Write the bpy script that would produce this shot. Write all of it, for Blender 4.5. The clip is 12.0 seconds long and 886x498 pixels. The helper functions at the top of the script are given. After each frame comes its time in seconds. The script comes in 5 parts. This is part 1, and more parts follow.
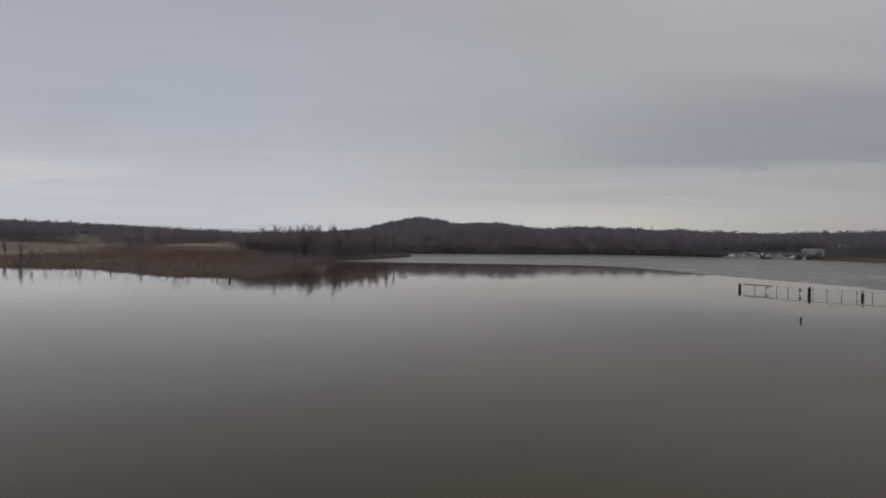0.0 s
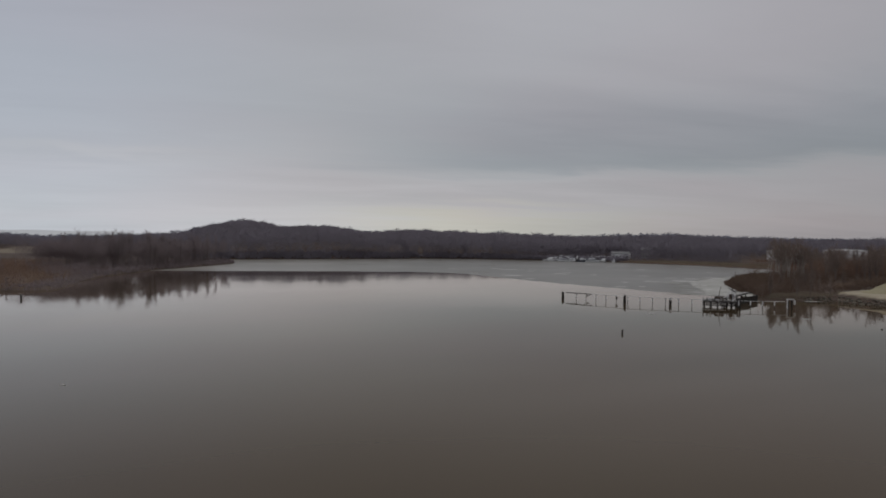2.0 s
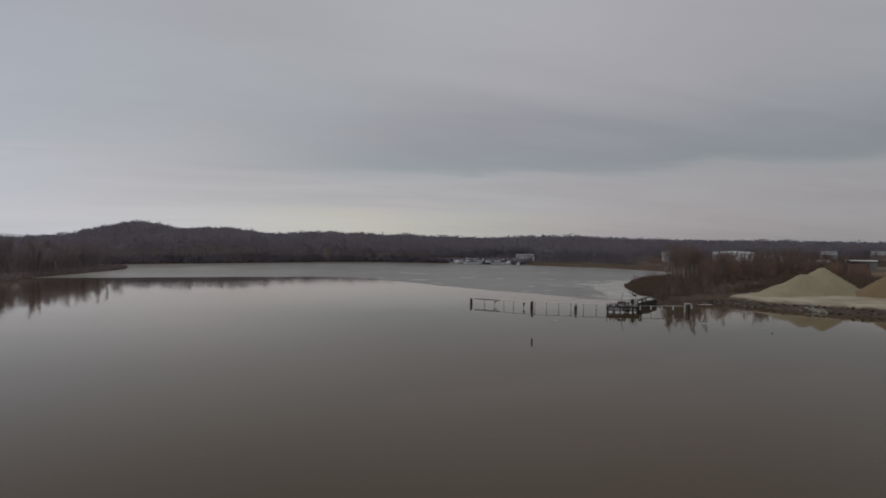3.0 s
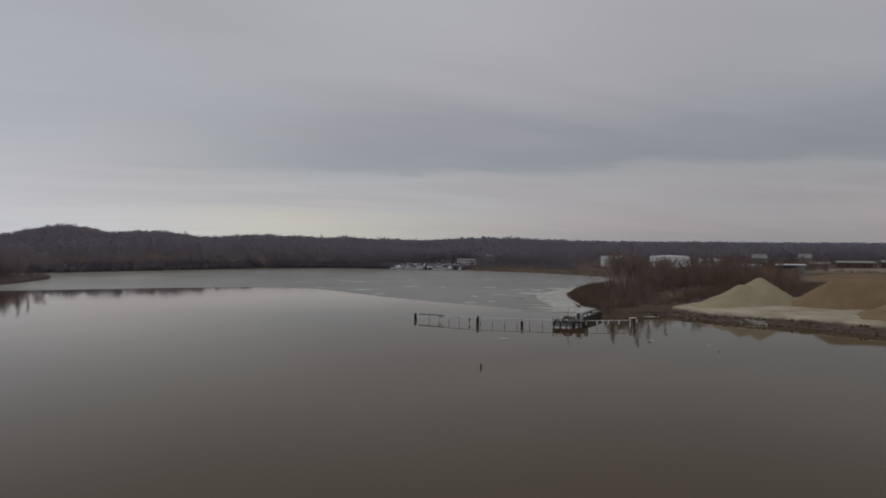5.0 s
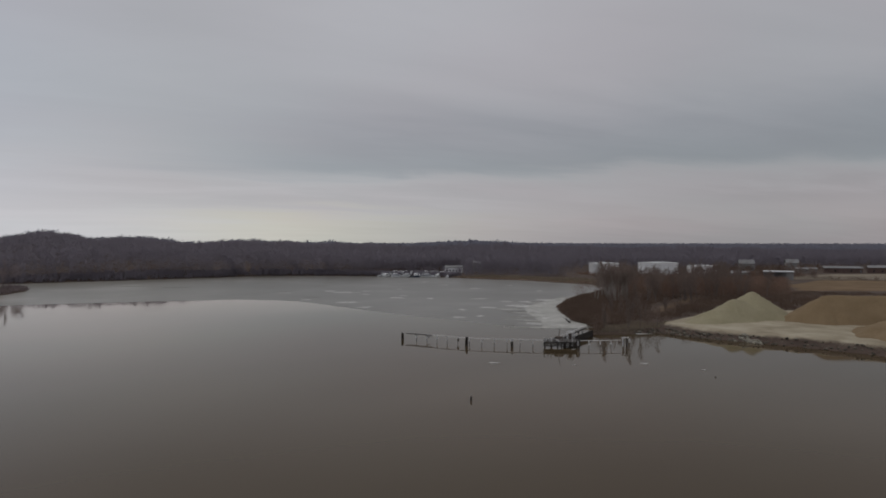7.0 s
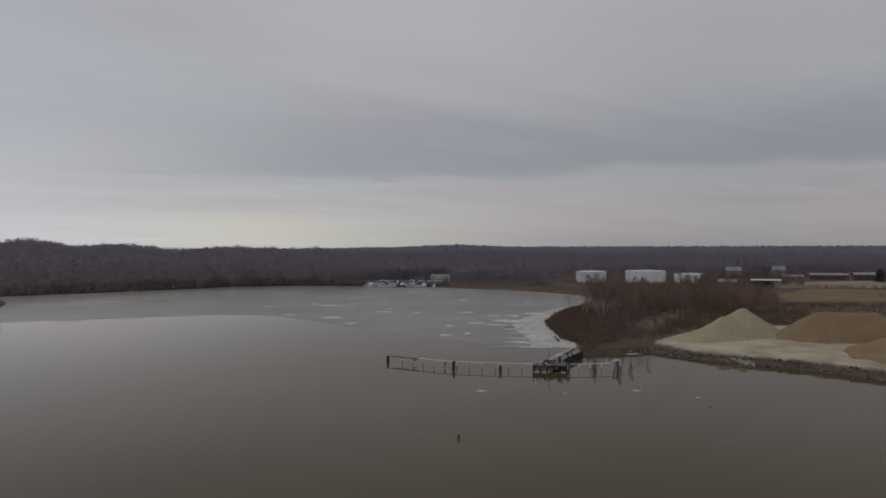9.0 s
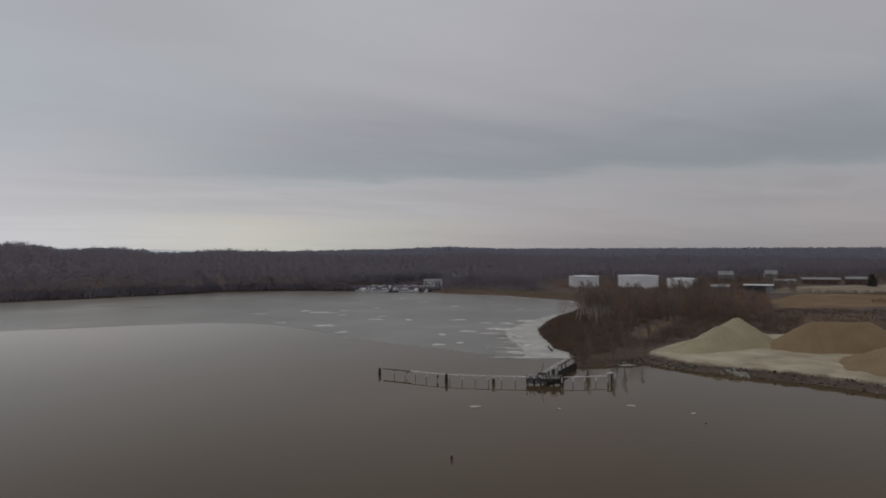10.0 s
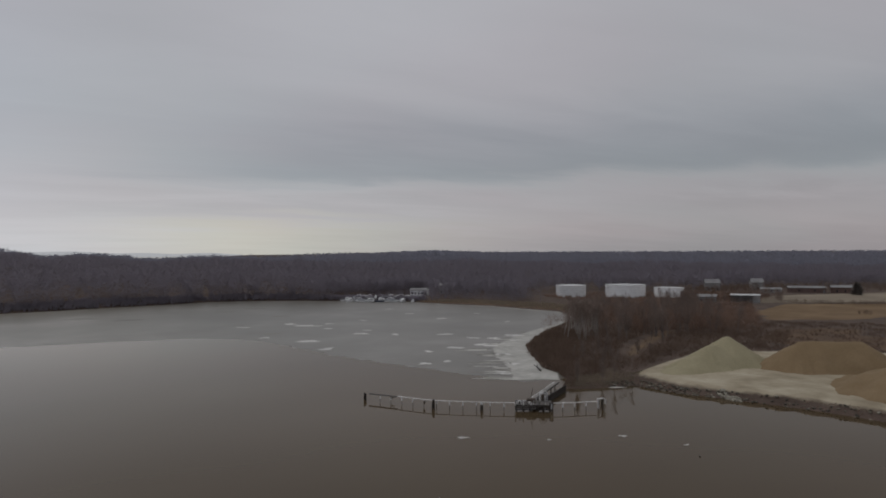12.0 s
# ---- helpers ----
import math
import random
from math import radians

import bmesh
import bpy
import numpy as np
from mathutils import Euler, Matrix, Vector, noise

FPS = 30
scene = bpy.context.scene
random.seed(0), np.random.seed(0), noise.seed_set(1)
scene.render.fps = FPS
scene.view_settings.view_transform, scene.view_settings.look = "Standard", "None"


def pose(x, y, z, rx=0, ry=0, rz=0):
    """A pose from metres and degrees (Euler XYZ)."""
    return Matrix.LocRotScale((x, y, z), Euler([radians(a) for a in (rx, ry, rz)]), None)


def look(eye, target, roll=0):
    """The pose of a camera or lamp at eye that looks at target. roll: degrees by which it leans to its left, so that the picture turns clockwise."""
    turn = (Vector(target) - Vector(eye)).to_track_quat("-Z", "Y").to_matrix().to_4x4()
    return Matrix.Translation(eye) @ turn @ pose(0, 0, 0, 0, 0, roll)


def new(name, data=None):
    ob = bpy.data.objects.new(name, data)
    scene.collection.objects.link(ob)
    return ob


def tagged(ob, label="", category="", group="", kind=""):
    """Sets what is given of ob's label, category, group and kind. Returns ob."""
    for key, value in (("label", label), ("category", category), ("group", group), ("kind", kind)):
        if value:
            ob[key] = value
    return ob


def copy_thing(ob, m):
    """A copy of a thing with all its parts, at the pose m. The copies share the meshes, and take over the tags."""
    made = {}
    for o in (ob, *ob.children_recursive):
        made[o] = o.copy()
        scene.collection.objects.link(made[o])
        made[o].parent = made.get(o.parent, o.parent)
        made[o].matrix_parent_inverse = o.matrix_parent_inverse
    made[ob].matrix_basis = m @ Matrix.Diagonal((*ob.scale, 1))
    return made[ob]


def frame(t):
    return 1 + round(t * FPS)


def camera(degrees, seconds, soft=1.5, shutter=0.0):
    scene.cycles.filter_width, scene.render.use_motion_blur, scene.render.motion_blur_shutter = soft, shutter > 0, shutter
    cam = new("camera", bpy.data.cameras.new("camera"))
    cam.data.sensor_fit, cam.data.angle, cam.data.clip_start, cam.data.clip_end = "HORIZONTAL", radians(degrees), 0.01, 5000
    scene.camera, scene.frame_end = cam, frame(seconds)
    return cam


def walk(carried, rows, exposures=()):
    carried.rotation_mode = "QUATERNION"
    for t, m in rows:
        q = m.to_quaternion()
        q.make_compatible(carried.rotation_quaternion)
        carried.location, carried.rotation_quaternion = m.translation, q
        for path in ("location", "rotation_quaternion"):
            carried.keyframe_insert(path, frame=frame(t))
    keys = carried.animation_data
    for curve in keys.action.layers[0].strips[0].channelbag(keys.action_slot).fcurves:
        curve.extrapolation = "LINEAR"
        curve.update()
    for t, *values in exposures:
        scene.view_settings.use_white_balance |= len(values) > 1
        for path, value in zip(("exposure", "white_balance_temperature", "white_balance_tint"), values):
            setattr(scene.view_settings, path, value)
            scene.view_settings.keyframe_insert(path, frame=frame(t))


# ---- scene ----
cam = camera(62.8, 12.0, soft=1.8)
# seconds, x, y, z, yaw, pitch, roll
ROWS = [
    (0.0, 0.00, 0.00, 13.00, 0.000, -1.063, -0.642), 
    (0.5, -0.13, 1.20, 13.62, -2.855, -1.023, -0.613), 
    (1.0, -0.24, 2.40, 14.24, -5.889, -0.983, -0.584), 
    (1.5, -0.32, 3.61, 14.89, -8.687, -0.925, -0.554), 
    (2.0, -0.37, 4.81, 15.59, -13.515, -0.853, -0.522), 
    (2.5, -0.38, 6.03, 16.33, -17.703, -0.781, -0.487), 
    (3.0, -0.35, 7.24, 17.09, -20.948, -0.728, -0.447), 
    (3.5, -0.28, 8.45, 17.86, -23.259, -0.689, -0.402), 
    (5.5, 1.01, 13.48, 21.56, -25.938, -0.671, -0.180), 
    (6.0, 1.51, 14.61, 22.56, -26.233, -0.641, -0.121), 
    (6.5, 2.02, 15.72, 23.56, -26.484, -0.609, -0.060), 
    (7.0, 2.56, 16.82, 24.59, -26.755, -0.563, 0.002), 
    (9.0, 4.77, 20.81, 28.83, -27.804, -0.327, 0.256), 
    (9.5, 5.27, 21.71, 29.96, -28.109, -0.261, 0.288), 
    (10.0, 5.75, 22.59, 31.09, -28.396, -0.202, 0.313), 
    (10.5, 6.21, 23.46, 32.22, -28.674, -0.151, 0.332), 
    (11.0, 6.66, 24.33, 33.38, -28.977, -0.089, 0.343), 
    (11.5, 7.09, 25.19, 34.52, -29.249, -0.045, 0.350), 
    (12.0, 7.50, 26.05, 35.66, -29.482, -0.008, 0.355), 
]
walk(cam, [(t, pose(x, y, z, 90 + pitch, roll, yaw)) for t, x, y, z, yaw, pitch, roll in ROWS], [(0.0, -0.03), (3.5, -0.04), (6.0, 0.03), (12.0, 0.03)])

# ---- world and light: a closed winter overcast ----
world = bpy.data.worlds.new("overcast")
scene.world = world
world.use_nodes = True
wt = world.node_tree
wt.nodes.clear()


def wnode(kind, **sets):
    n = wt.nodes.new(kind)
    for k, v in sets.items():
        n.inputs[k].default_value = v
    return n


def wmath(op, a, b=None):
    n = wt.nodes.new("ShaderNodeMath")
    n.operation = op
    for i, v in enumerate((a, b)):
        if v is None:
            continue
        if isinstance(v, (int, float)):
            n.inputs[i].default_value = v
        else:
            wt.links.new(v, n.inputs[i])
    return n.outputs[0]


def ramp_fill(ramp, stops):
    els = ramp.elements
    while len(els) < len(stops):
        els.new(0.5)
    for e, (p, c) in zip(els, stops):
        e.position = p
        e.color = (*c, 1)


coord = wt.nodes.new("ShaderNodeTexCoord")
split = wt.nodes.new("ShaderNodeSeparateXYZ")
wt.links.new(coord.outputs["Generated"], split.inputs[0])
dx, dy, dz = split.outputs
up = wmath("MAXIMUM", dz, 0.0)
el = wmath("MULTIPLY", wmath("ARCSINE", up), 57.2958)
az = wmath("MULTIPLY", wmath("ARCTAN2", dx, dy), 57.2958)


def cloud_noise(lift, sx, sy, turned, scale, detail, rough, warp):
    """Noise on a flat cloud deck, drawn out towards the horizon."""
    over = wmath("ADD", up, lift)
    deck = wt.nodes.new("ShaderNodeCombineXYZ")
    wt.links.new(wmath("DIVIDE", dx, over), deck.inputs[0])
    wt.links.new(wmath("DIVIDE", dy, over), deck.inputs[1])
    turn = wt.nodes.new("ShaderNodeMapping")
    turn.inputs["Rotation"].default_value = (0, 0, radians(turned))
    turn.inputs["Scale"].default_value = (sx, sy, 1)
    wt.links.new(deck.outputs[0], turn.inputs[0])
    n = wnode("ShaderNodeTexNoise", Scale=scale, Detail=detail, Roughness=rough, Distortion=warp)
    wt.links.new(turn.outputs[0], n.inputs["Vector"])
    return wmath("SUBTRACT", n.outputs["Fac"], 0.5)


big = cloud_noise(0.20, 0.34, 0.55, 24, 1.0, 3.0, 0.45, 0.3)
fine = cloud_noise(0.10, 0.30, 0.62, 26, 2.2, 6.0, 0.55, 0.4)
wisp = cloud_noise(0.05, 0.16, 0.42, 28, 2.6, 5.0, 0.6, 0.6)
hue = cloud_noise(0.20, 0.30, 0.42, 24, 1.7, 2.0, 0.5, 0.2)
el_w = wmath("ADD", el, wmath("ADD", wmath("MULTIPLY", fine, 3.6), wmath("MULTIPLY", wisp, 1.6)))
az_w = wmath("ADD", az, wmath("MULTIPLY", fine, 26.0))


def soft_step(value, lo, hi):
    n = wt.nodes.new("ShaderNodeMapRange")
    n.interpolation_type = "SMOOTHSTEP"
    wt.links.new(value, n.inputs[0])
    n.inputs["From Min"].default_value, n.inputs["From Max"].default_value = lo, hi
    return n.outputs[0]


def bell(az0, el0, wide, high, lean=0.0):
    """A soft cloud streak round one place of the sky."""
    u = wmath("DIVIDE", wmath("SUBTRACT", az_w, az0), wide)
    v = wmath("DIVIDE", wmath("SUBTRACT", wmath("ADD", el_w, wmath("MULTIPLY", wmath("SUBTRACT", az, az0), -lean)), el0), high)
    return wmath("POWER", 2.718, wmath("MULTIPLY", wmath("ADD", wmath("MULTIPLY", u, u), wmath("MULTIPLY", v, v)), -1.0))


def times(*values):
    out = values[0]
    for v in values[1:]:
        out = wmath("MULTIPLY", out, v)
    return out


def dim(amount, value):
    return wmath("SUBTRACT", 1.0, wmath("MULTIPLY", value, amount))


grad = wt.nodes.new("ShaderNodeValToRGB")
ramp_fill(grad.color_ramp, [
    (0.0, (0.495, 0.512, 0.525)), (0.03, (0.490, 0.507, 0.520)), (0.06, (0.452, 0.468, 0.486)), (0.10, (0.408, 0.422, 0.440)),
    (0.16, (0.376, 0.388, 0.410)), (0.24, (0.366, 0.376, 0.398)), (0.5, (0.374, 0.386, 0.404)), (1.0, (0.364, 0.374, 0.392))])
wt.links.new(up, grad.inputs[0])
low = wmath("POWER", 2.718, wmath("MULTIPLY", el, -0.11))
east = times(soft_step(az, -4.0, 50.0), soft_step(az, 150.0, 80.0))
west = soft_step(az, 8.0, -18.0)
# the long slate bank: a firm lower edge that climbs a little to the east, a soft upper side
lower = wmath("SUBTRACT", el_w, wmath("ADD", wmath("MULTIPLY", az, 0.012), 5.0))
bank = times(soft_step(lower, -0.7, 0.9), soft_step(lower, 7.5, 0.8), soft_step(az_w, -2.0, 22.0))
# a thin streak under it, and a small one low in the east
under = times(soft_step(wmath("SUBTRACT", el_w, 2.5), -0.5, 0.6), soft_step(wmath("SUBTRACT", el_w, 2.5), 2.8, 0.4), soft_step(az_w, -14.0, 4.0), soft_step(az_w, 40.0, 12.0))
small = bell(53.0, 3.5, 7.0, 0.75)
glow = times(soft_step(el_w, 3.0, 1.2), soft_step(az, 0.0, 15.0), soft_step(az, 40.0, 14.0))
cream = wmath("ADD", bell(-29.5, 4.3, 5.5, 0.9), wmath("MULTIPLY", bell(-15.0, 5.6, 9.0, 0.55, 0.05), 0.55))
high = times(soft_step(el, 9.0, 17.0), soft_step(az, 5.0, 22.0), soft_step(az, 48.0, 30.0))
light = times(
    dim(0.21, bank), dim(0.07, under), dim(0.09, small),
    wmath("ADD", 1.0, wmath("MULTIPLY", glow, 0.08)), wmath("ADD", 1.0, wmath("MULTIPLY", cream, 0.13)), wmath("ADD", 1.0, wmath("MULTIPLY", high, 0.10)),
    dim(0.47, times(east, low)), wmath("ADD", 1.0, times(west, 0.09, soft_step(el, 0.5, 5.0), soft_step(el, 20.0, 10.0))),
    wmath("ADD", 1.0, wmath("ADD", wmath("MULTIPLY", big, 0.20), wmath("ADD", wmath("MULTIPLY", fine, 0.15), wmath("MULTIPLY", wisp, 0.10)))))
tone = wt.nodes.new("ShaderNodeVectorMath")
tone.operation = "SCALE"
wt.links.new(grad.outputs[0], tone.inputs[0])
wt.links.new(light, tone.inputs["Scale"])


def tinted(colour_in, amount, tint):
    """The colour, turned towards a tint by an amount from 0 to 1."""
    r = wt.nodes.new("ShaderNodeValToRGB")
    ramp_fill(r.color_ramp, [(0.0, (1.0, 1.0, 1.0)), (1.0, tint)])
    wt.links.new(amount, r.inputs[0])
    n = wt.nodes.new("ShaderNodeVectorMath")
    n.operation = "MULTIPLY"
    wt.links.new(colour_in, n.inputs[0])
    wt.links.new(r.outputs[0], n.inputs[1])
    return n.outputs[0]


sky = tinted(tone.outputs[0], soft_step(hue, -0.16, 0.16), (1.045, 0.985, 0.99))
sky = tinted(sky, bank, (0.965, 1.0, 1.035))
sky = tinted(sky, west, (0.965, 1.0, 1.065))
sky = tinted(sky, glow, (1.02, 1.015, 0.90))
sky = tinted(sky, cream, (1.035, 1.0, 0.955))
sky = tinted(sky, times(east, soft_step(el_w, 6.0, 4.0)), (1.05, 0.99, 1.0))
nishita = wt.nodes.new("ShaderNodeTexSky")
nishita.sky_type = "NISHITA"
nishita.sun_disc = False
nishita.sun_elevation = radians(58)
nishita.sun_rotation = radians(-29)
back_sky = wnode("ShaderNodeBackground", Strength=0.004)
wt.links.new(nishita.outputs[0], back_sky.inputs["Color"])
back_cloud = wnode("ShaderNodeBackground", Strength=1.0)
wt.links.new(sky, back_cloud.inputs["Color"])
both = wt.nodes.new("ShaderNodeAddShader")
wt.links.new(back_sky.outputs[0], both.inputs[0])
wt.links.new(back_cloud.outputs[0], both.inputs[1])
wout = wt.nodes.new("ShaderNodeOutputWorld")
wt.links.new(both.outputs[0], wout.inputs[0])

sun = new("sun", bpy.data.lights.new("sun", "SUN"))
sun.data.energy = 0.6
sun.data.angle = radians(30)
sun.data.color = (1.0, 0.96, 0.9)
sun.matrix_world = look((-50, 90, 170), (0, 0, 0))


# ---- materials ----
def material(name, low, high, scale=1.0, rough=0.9, bump=0.3, fine_scale=None, metal=0.0, spread=0.12, island=False, spec=0.3, thin=0.0):
    """A mottled surface: two scales of variation between two colours, a small shift from piece to piece, fine relief."""
    m = bpy.data.materials.new(name)
    m.use_nodes = True
    nt = m.node_tree
    bsdf = nt.nodes["Principled BSDF"]
    geo = nt.nodes.new("ShaderNodeNewGeometry")
    n1 = nt.nodes.new("ShaderNodeTexNoise")
    n1.inputs["Scale"].default_value = scale
    n1.inputs["Detail"].default_value = 6
    n1.inputs["Roughness"].default_value = 0.6
    n2 = nt.nodes.new("ShaderNodeTexNoise")
    n2.inputs["Scale"].default_value = fine_scale or scale * 9
    n2.inputs["Detail"].default_value = 4
    for n in (n1, n2):
        nt.links.new(geo.outputs["Position"], n.inputs["Vector"])
    mixn = nt.nodes.new("ShaderNodeMath")
    mixn.operation = "MULTIPLY_ADD"
    mixn.inputs[1].default_value = 0.45
    nt.links.new(n2.outputs["Fac"], mixn.inputs[0])
    half = nt.nodes.new("ShaderNodeMath")
    half.operation = "MULTIPLY"
    half.inputs[1].default_value = 0.55
    nt.links.new(n1.outputs["Fac"], half.inputs[0])
    nt.links.new(half.outputs[0], mixn.inputs[2])
    ramp = nt.nodes.new("ShaderNodeValToRGB")
    ramp_fill(ramp.color_ramp, [(0.32, low), (0.68, high)])
    nt.links.new(mixn.outputs[0], ramp.inputs[0])
    hsv = nt.nodes.new("ShaderNodeHueSaturation")
    nt.links.new(ramp.outputs[0], hsv.inputs["Color"])
    rnd = nt.nodes.new("ShaderNodeMapRange")
    rnd.inputs["To Min"].default_value = 1 - spread
    rnd.inputs["To Max"].default_value = 1 + spread
    if island:
        nt.links.new(geo.outputs["Random Per Island"], rnd.inputs[0])
    else:
        info = nt.nodes.new("ShaderNodeObjectInfo")
        nt.links.new(info.outputs["Random"], rnd.inputs[0])
    nt.links.new(rnd.outputs[0], hsv.inputs["Value"])
    nt.links.new(hsv.outputs[0], bsdf.inputs["Base Color"])
    bsdf.inputs["Roughness"].default_value = rough
    bsdf.inputs["Metallic"].default_value = metal
    bsdf.inputs["Specular IOR Level"].default_value = spec
    if thin:  # masses of fine twigs and stems let light through
        tr = nt.nodes.new("ShaderNodeBsdfTranslucent")
        nt.links.new(hsv.outputs[0], tr.inputs["Color"])
        mx = nt.nodes.new("ShaderNodeMixShader")
        mx.inputs[0].default_value = thin
        nt.links.new(bsdf.outputs[0], mx.inputs[1])
        nt.links.new(tr.outputs[0], mx.inputs[2])
        nt.links.new(mx.outputs[0], nt.nodes["Material Output"].inputs[0])
    if bump:
        b = nt.nodes.new("ShaderNodeBump")
        b.inputs["Strength"].default_value = bump
        b.inputs["Distance"].default_value = 0.4 / scale if scale > 1 else 0.3
        nt.links.new(mixn.outputs[0], b.inputs["Height"])
        nt.links.new(b.outputs[0], bsdf.inputs["Normal"])
    return m


M_TWIG = material("bare_twigs", (0.215, 0.178, 0.169), (0.312, 0.260, 0.244), 0.15, 0.95, 0, spread=0.15, thin=0.45)
M_BROWN_TWIG = material("brown_twigs", (0.180, 0.136, 0.114), (0.270, 0.208, 0.174), 0.15, 0.95, 0, spread=0.12, thin=0.45)
M_BARK = material("grey_brown_bark", (0.125, 0.103, 0.091), (0.22, 0.184, 0.163), 1.5, 0.95, 0.4, spread=0.2)
M_PALE_BARK = material("pale_bark", (0.20, 0.175, 0.152), (0.42, 0.378, 0.338), 2.0, 0.9, 0.4, spread=0.2)
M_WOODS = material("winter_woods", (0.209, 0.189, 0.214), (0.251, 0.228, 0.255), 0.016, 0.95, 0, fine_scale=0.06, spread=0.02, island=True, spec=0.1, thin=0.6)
# the winter woods made paler and bluer: distance haze painted into the colour
M_HAZED_WOODS = material("ridge_woods", (0.228, 0.230, 0.270), (0.280, 0.280, 0.326), 0.010, 0.95, 0, fine_scale=0.05, spread=0.04, island=True, spec=0.1, thin=0.5)
M_BRUSH = material("dry_brush", (0.196, 0.130, 0.098), (0.288, 0.195, 0.148), 0.05, 0.95, 0, fine_scale=0.3, spread=0.08, island=True, spec=0.1, thin=0.5)
M_REED = material("dry_reeds", (0.182, 0.127, 0.10), (0.25, 0.178, 0.138), 0.04, 0.9, 0, fine_scale=0.25, spread=0.08, island=True, spec=0.15, thin=0.45)
M_SCRUB = material("low_scrub", (0.128, 0.090, 0.069), (0.192, 0.137, 0.105), 0.05, 0.95, 0, fine_scale=0.3, spread=0.08, island=True, spec=0.1, thin=0.5)
M_PALE_SAND = material("pale_gravel", (0.232, 0.203, 0.122), (0.335, 0.298, 0.192), 0.12, 0.95, 0.35, fine_scale=2.5)
M_BROWN_SAND = material("brown_sand", (0.164, 0.114, 0.060), (0.240, 0.169, 0.094), 0.12, 0.95, 0.35, fine_scale=2.5)
M_ROCK = material("shore_rock", (0.062, 0.053, 0.040), (0.15, 0.132, 0.102), 0.8, 0.9, 0.5, spread=0.45)
M_PALE_ROCK = material("pale_shore_rock", (0.17, 0.155, 0.122), (0.30, 0.28, 0.225), 0.8, 0.9, 0.5, spread=0.3)
M_WET_WOOD = material("dark_wet_timber", (0.012, 0.010, 0.009), (0.035, 0.028, 0.023), 2.0, 0.7, 0.4)
M_GREY_WOOD = material("weathered_timber", (0.13, 0.12, 0.11), (0.30, 0.285, 0.265), 2.0, 0.85, 0.4)
M_OLD_WOOD = material("old_deck_timber", (0.06, 0.055, 0.05), (0.15, 0.14, 0.13), 2.0, 0.85, 0.4)
M_PALE_PLANK = material("frosted_plank", (0.42, 0.41, 0.395), (0.64, 0.63, 0.61), 1.6, 0.8, 0.3)
M_WHITE = material("white_paint", (0.62, 0.62, 0.61), (0.80, 0.80, 0.79), 0.25, 0.55, 0.05, fine_scale=1.2)
M_TANK = material("tank_paint", (0.68, 0.672, 0.655), (0.82, 0.812, 0.795), 0.12, 0.5, 0.04, fine_scale=0.8)
M_STEEL = material("rusty_steel", (0.045, 0.036, 0.030), (0.12, 0.09, 0.07), 1.5, 0.75, 0.3, metal=0.3)
M_GREY_METAL = material("grey_metal", (0.20, 0.20, 0.21), (0.34, 0.34, 0.35), 0.6, 0.5, 0.1, metal=0.4)
M_DARK_GLASS = material("dark_window", (0.02, 0.022, 0.026), (0.035, 0.037, 0.042), 0.5, 0.15, 0)
M_SIDING = material("pale_siding", (0.20, 0.192, 0.182), (0.31, 0.30, 0.285), 0.3, 0.8, 0.1, fine_scale=1.5)
M_BARN = material("brown_barn_boards", (0.095, 0.062, 0.052), (0.155, 0.105, 0.088), 0.5, 0.85, 0.2, fine_scale=2)
M_EVERGREEN = material("dull_evergreen", (0.125, 0.112, 0.098), (0.185, 0.165, 0.142), 0.3, 0.9, 0, spread=0.12, island=True, spec=0.15, thin=0.4)
M_ROOF_GREY = material("grey_roofing", (0.16, 0.155, 0.155), (0.27, 0.265, 0.26), 0.3, 0.8, 0.15, fine_scale=2)
M_ROOF_PALE = material("pale_metal_roof", (0.40, 0.40, 0.40), (0.56, 0.56, 0.555), 0.3, 0.55, 0.05)
M_HULL = material("white_hull", (0.52, 0.52, 0.52), (0.70, 0.70, 0.69), 0.8, 0.35, 0.03)
M_HULL_BLUE = material("dark_blue_hull", (0.03, 0.04, 0.07), (0.06, 0.075, 0.11), 0.8, 0.35, 0.03)
M_COVER = material("grey_boat_cover", (0.20, 0.205, 0.215), (0.36, 0.365, 0.375), 0.8, 0.85, 0.2)
M_ICE_DULL = material("wet_rotten_ice", (0.185, 0.178, 0.15), (0.28, 0.27, 0.238), 0.05, 0.5, 0.1, fine_scale=0.7)
M_DRY_GRASS = material("bleached_grass", (0.21, 0.175, 0.13), (0.30, 0.252, 0.19), 0.08, 0.9, 0, fine_scale=0.5, spread=0.1, island=True, spec=0.15, thin=0.4)
M_SAPLING = material("grey_saplings", (0.218, 0.180, 0.182), (0.295, 0.245, 0.246), 0.05, 0.95, 0, fine_scale=0.3, spread=0.08, island=True, spec=0.1, thin=0.5)
M_ICE_FLOE = material("white_ice", (0.42, 0.41, 0.385), (0.60, 0.59, 0.56), 0.08, 0.5, 0.1, fine_scale=0.9)
M_ICE_PALE = material("frosted_ice", (0.25, 0.243, 0.212), (0.50, 0.488, 0.450), 0.11, 0.55, 0.1, fine_scale=0.5, spread=0.05)


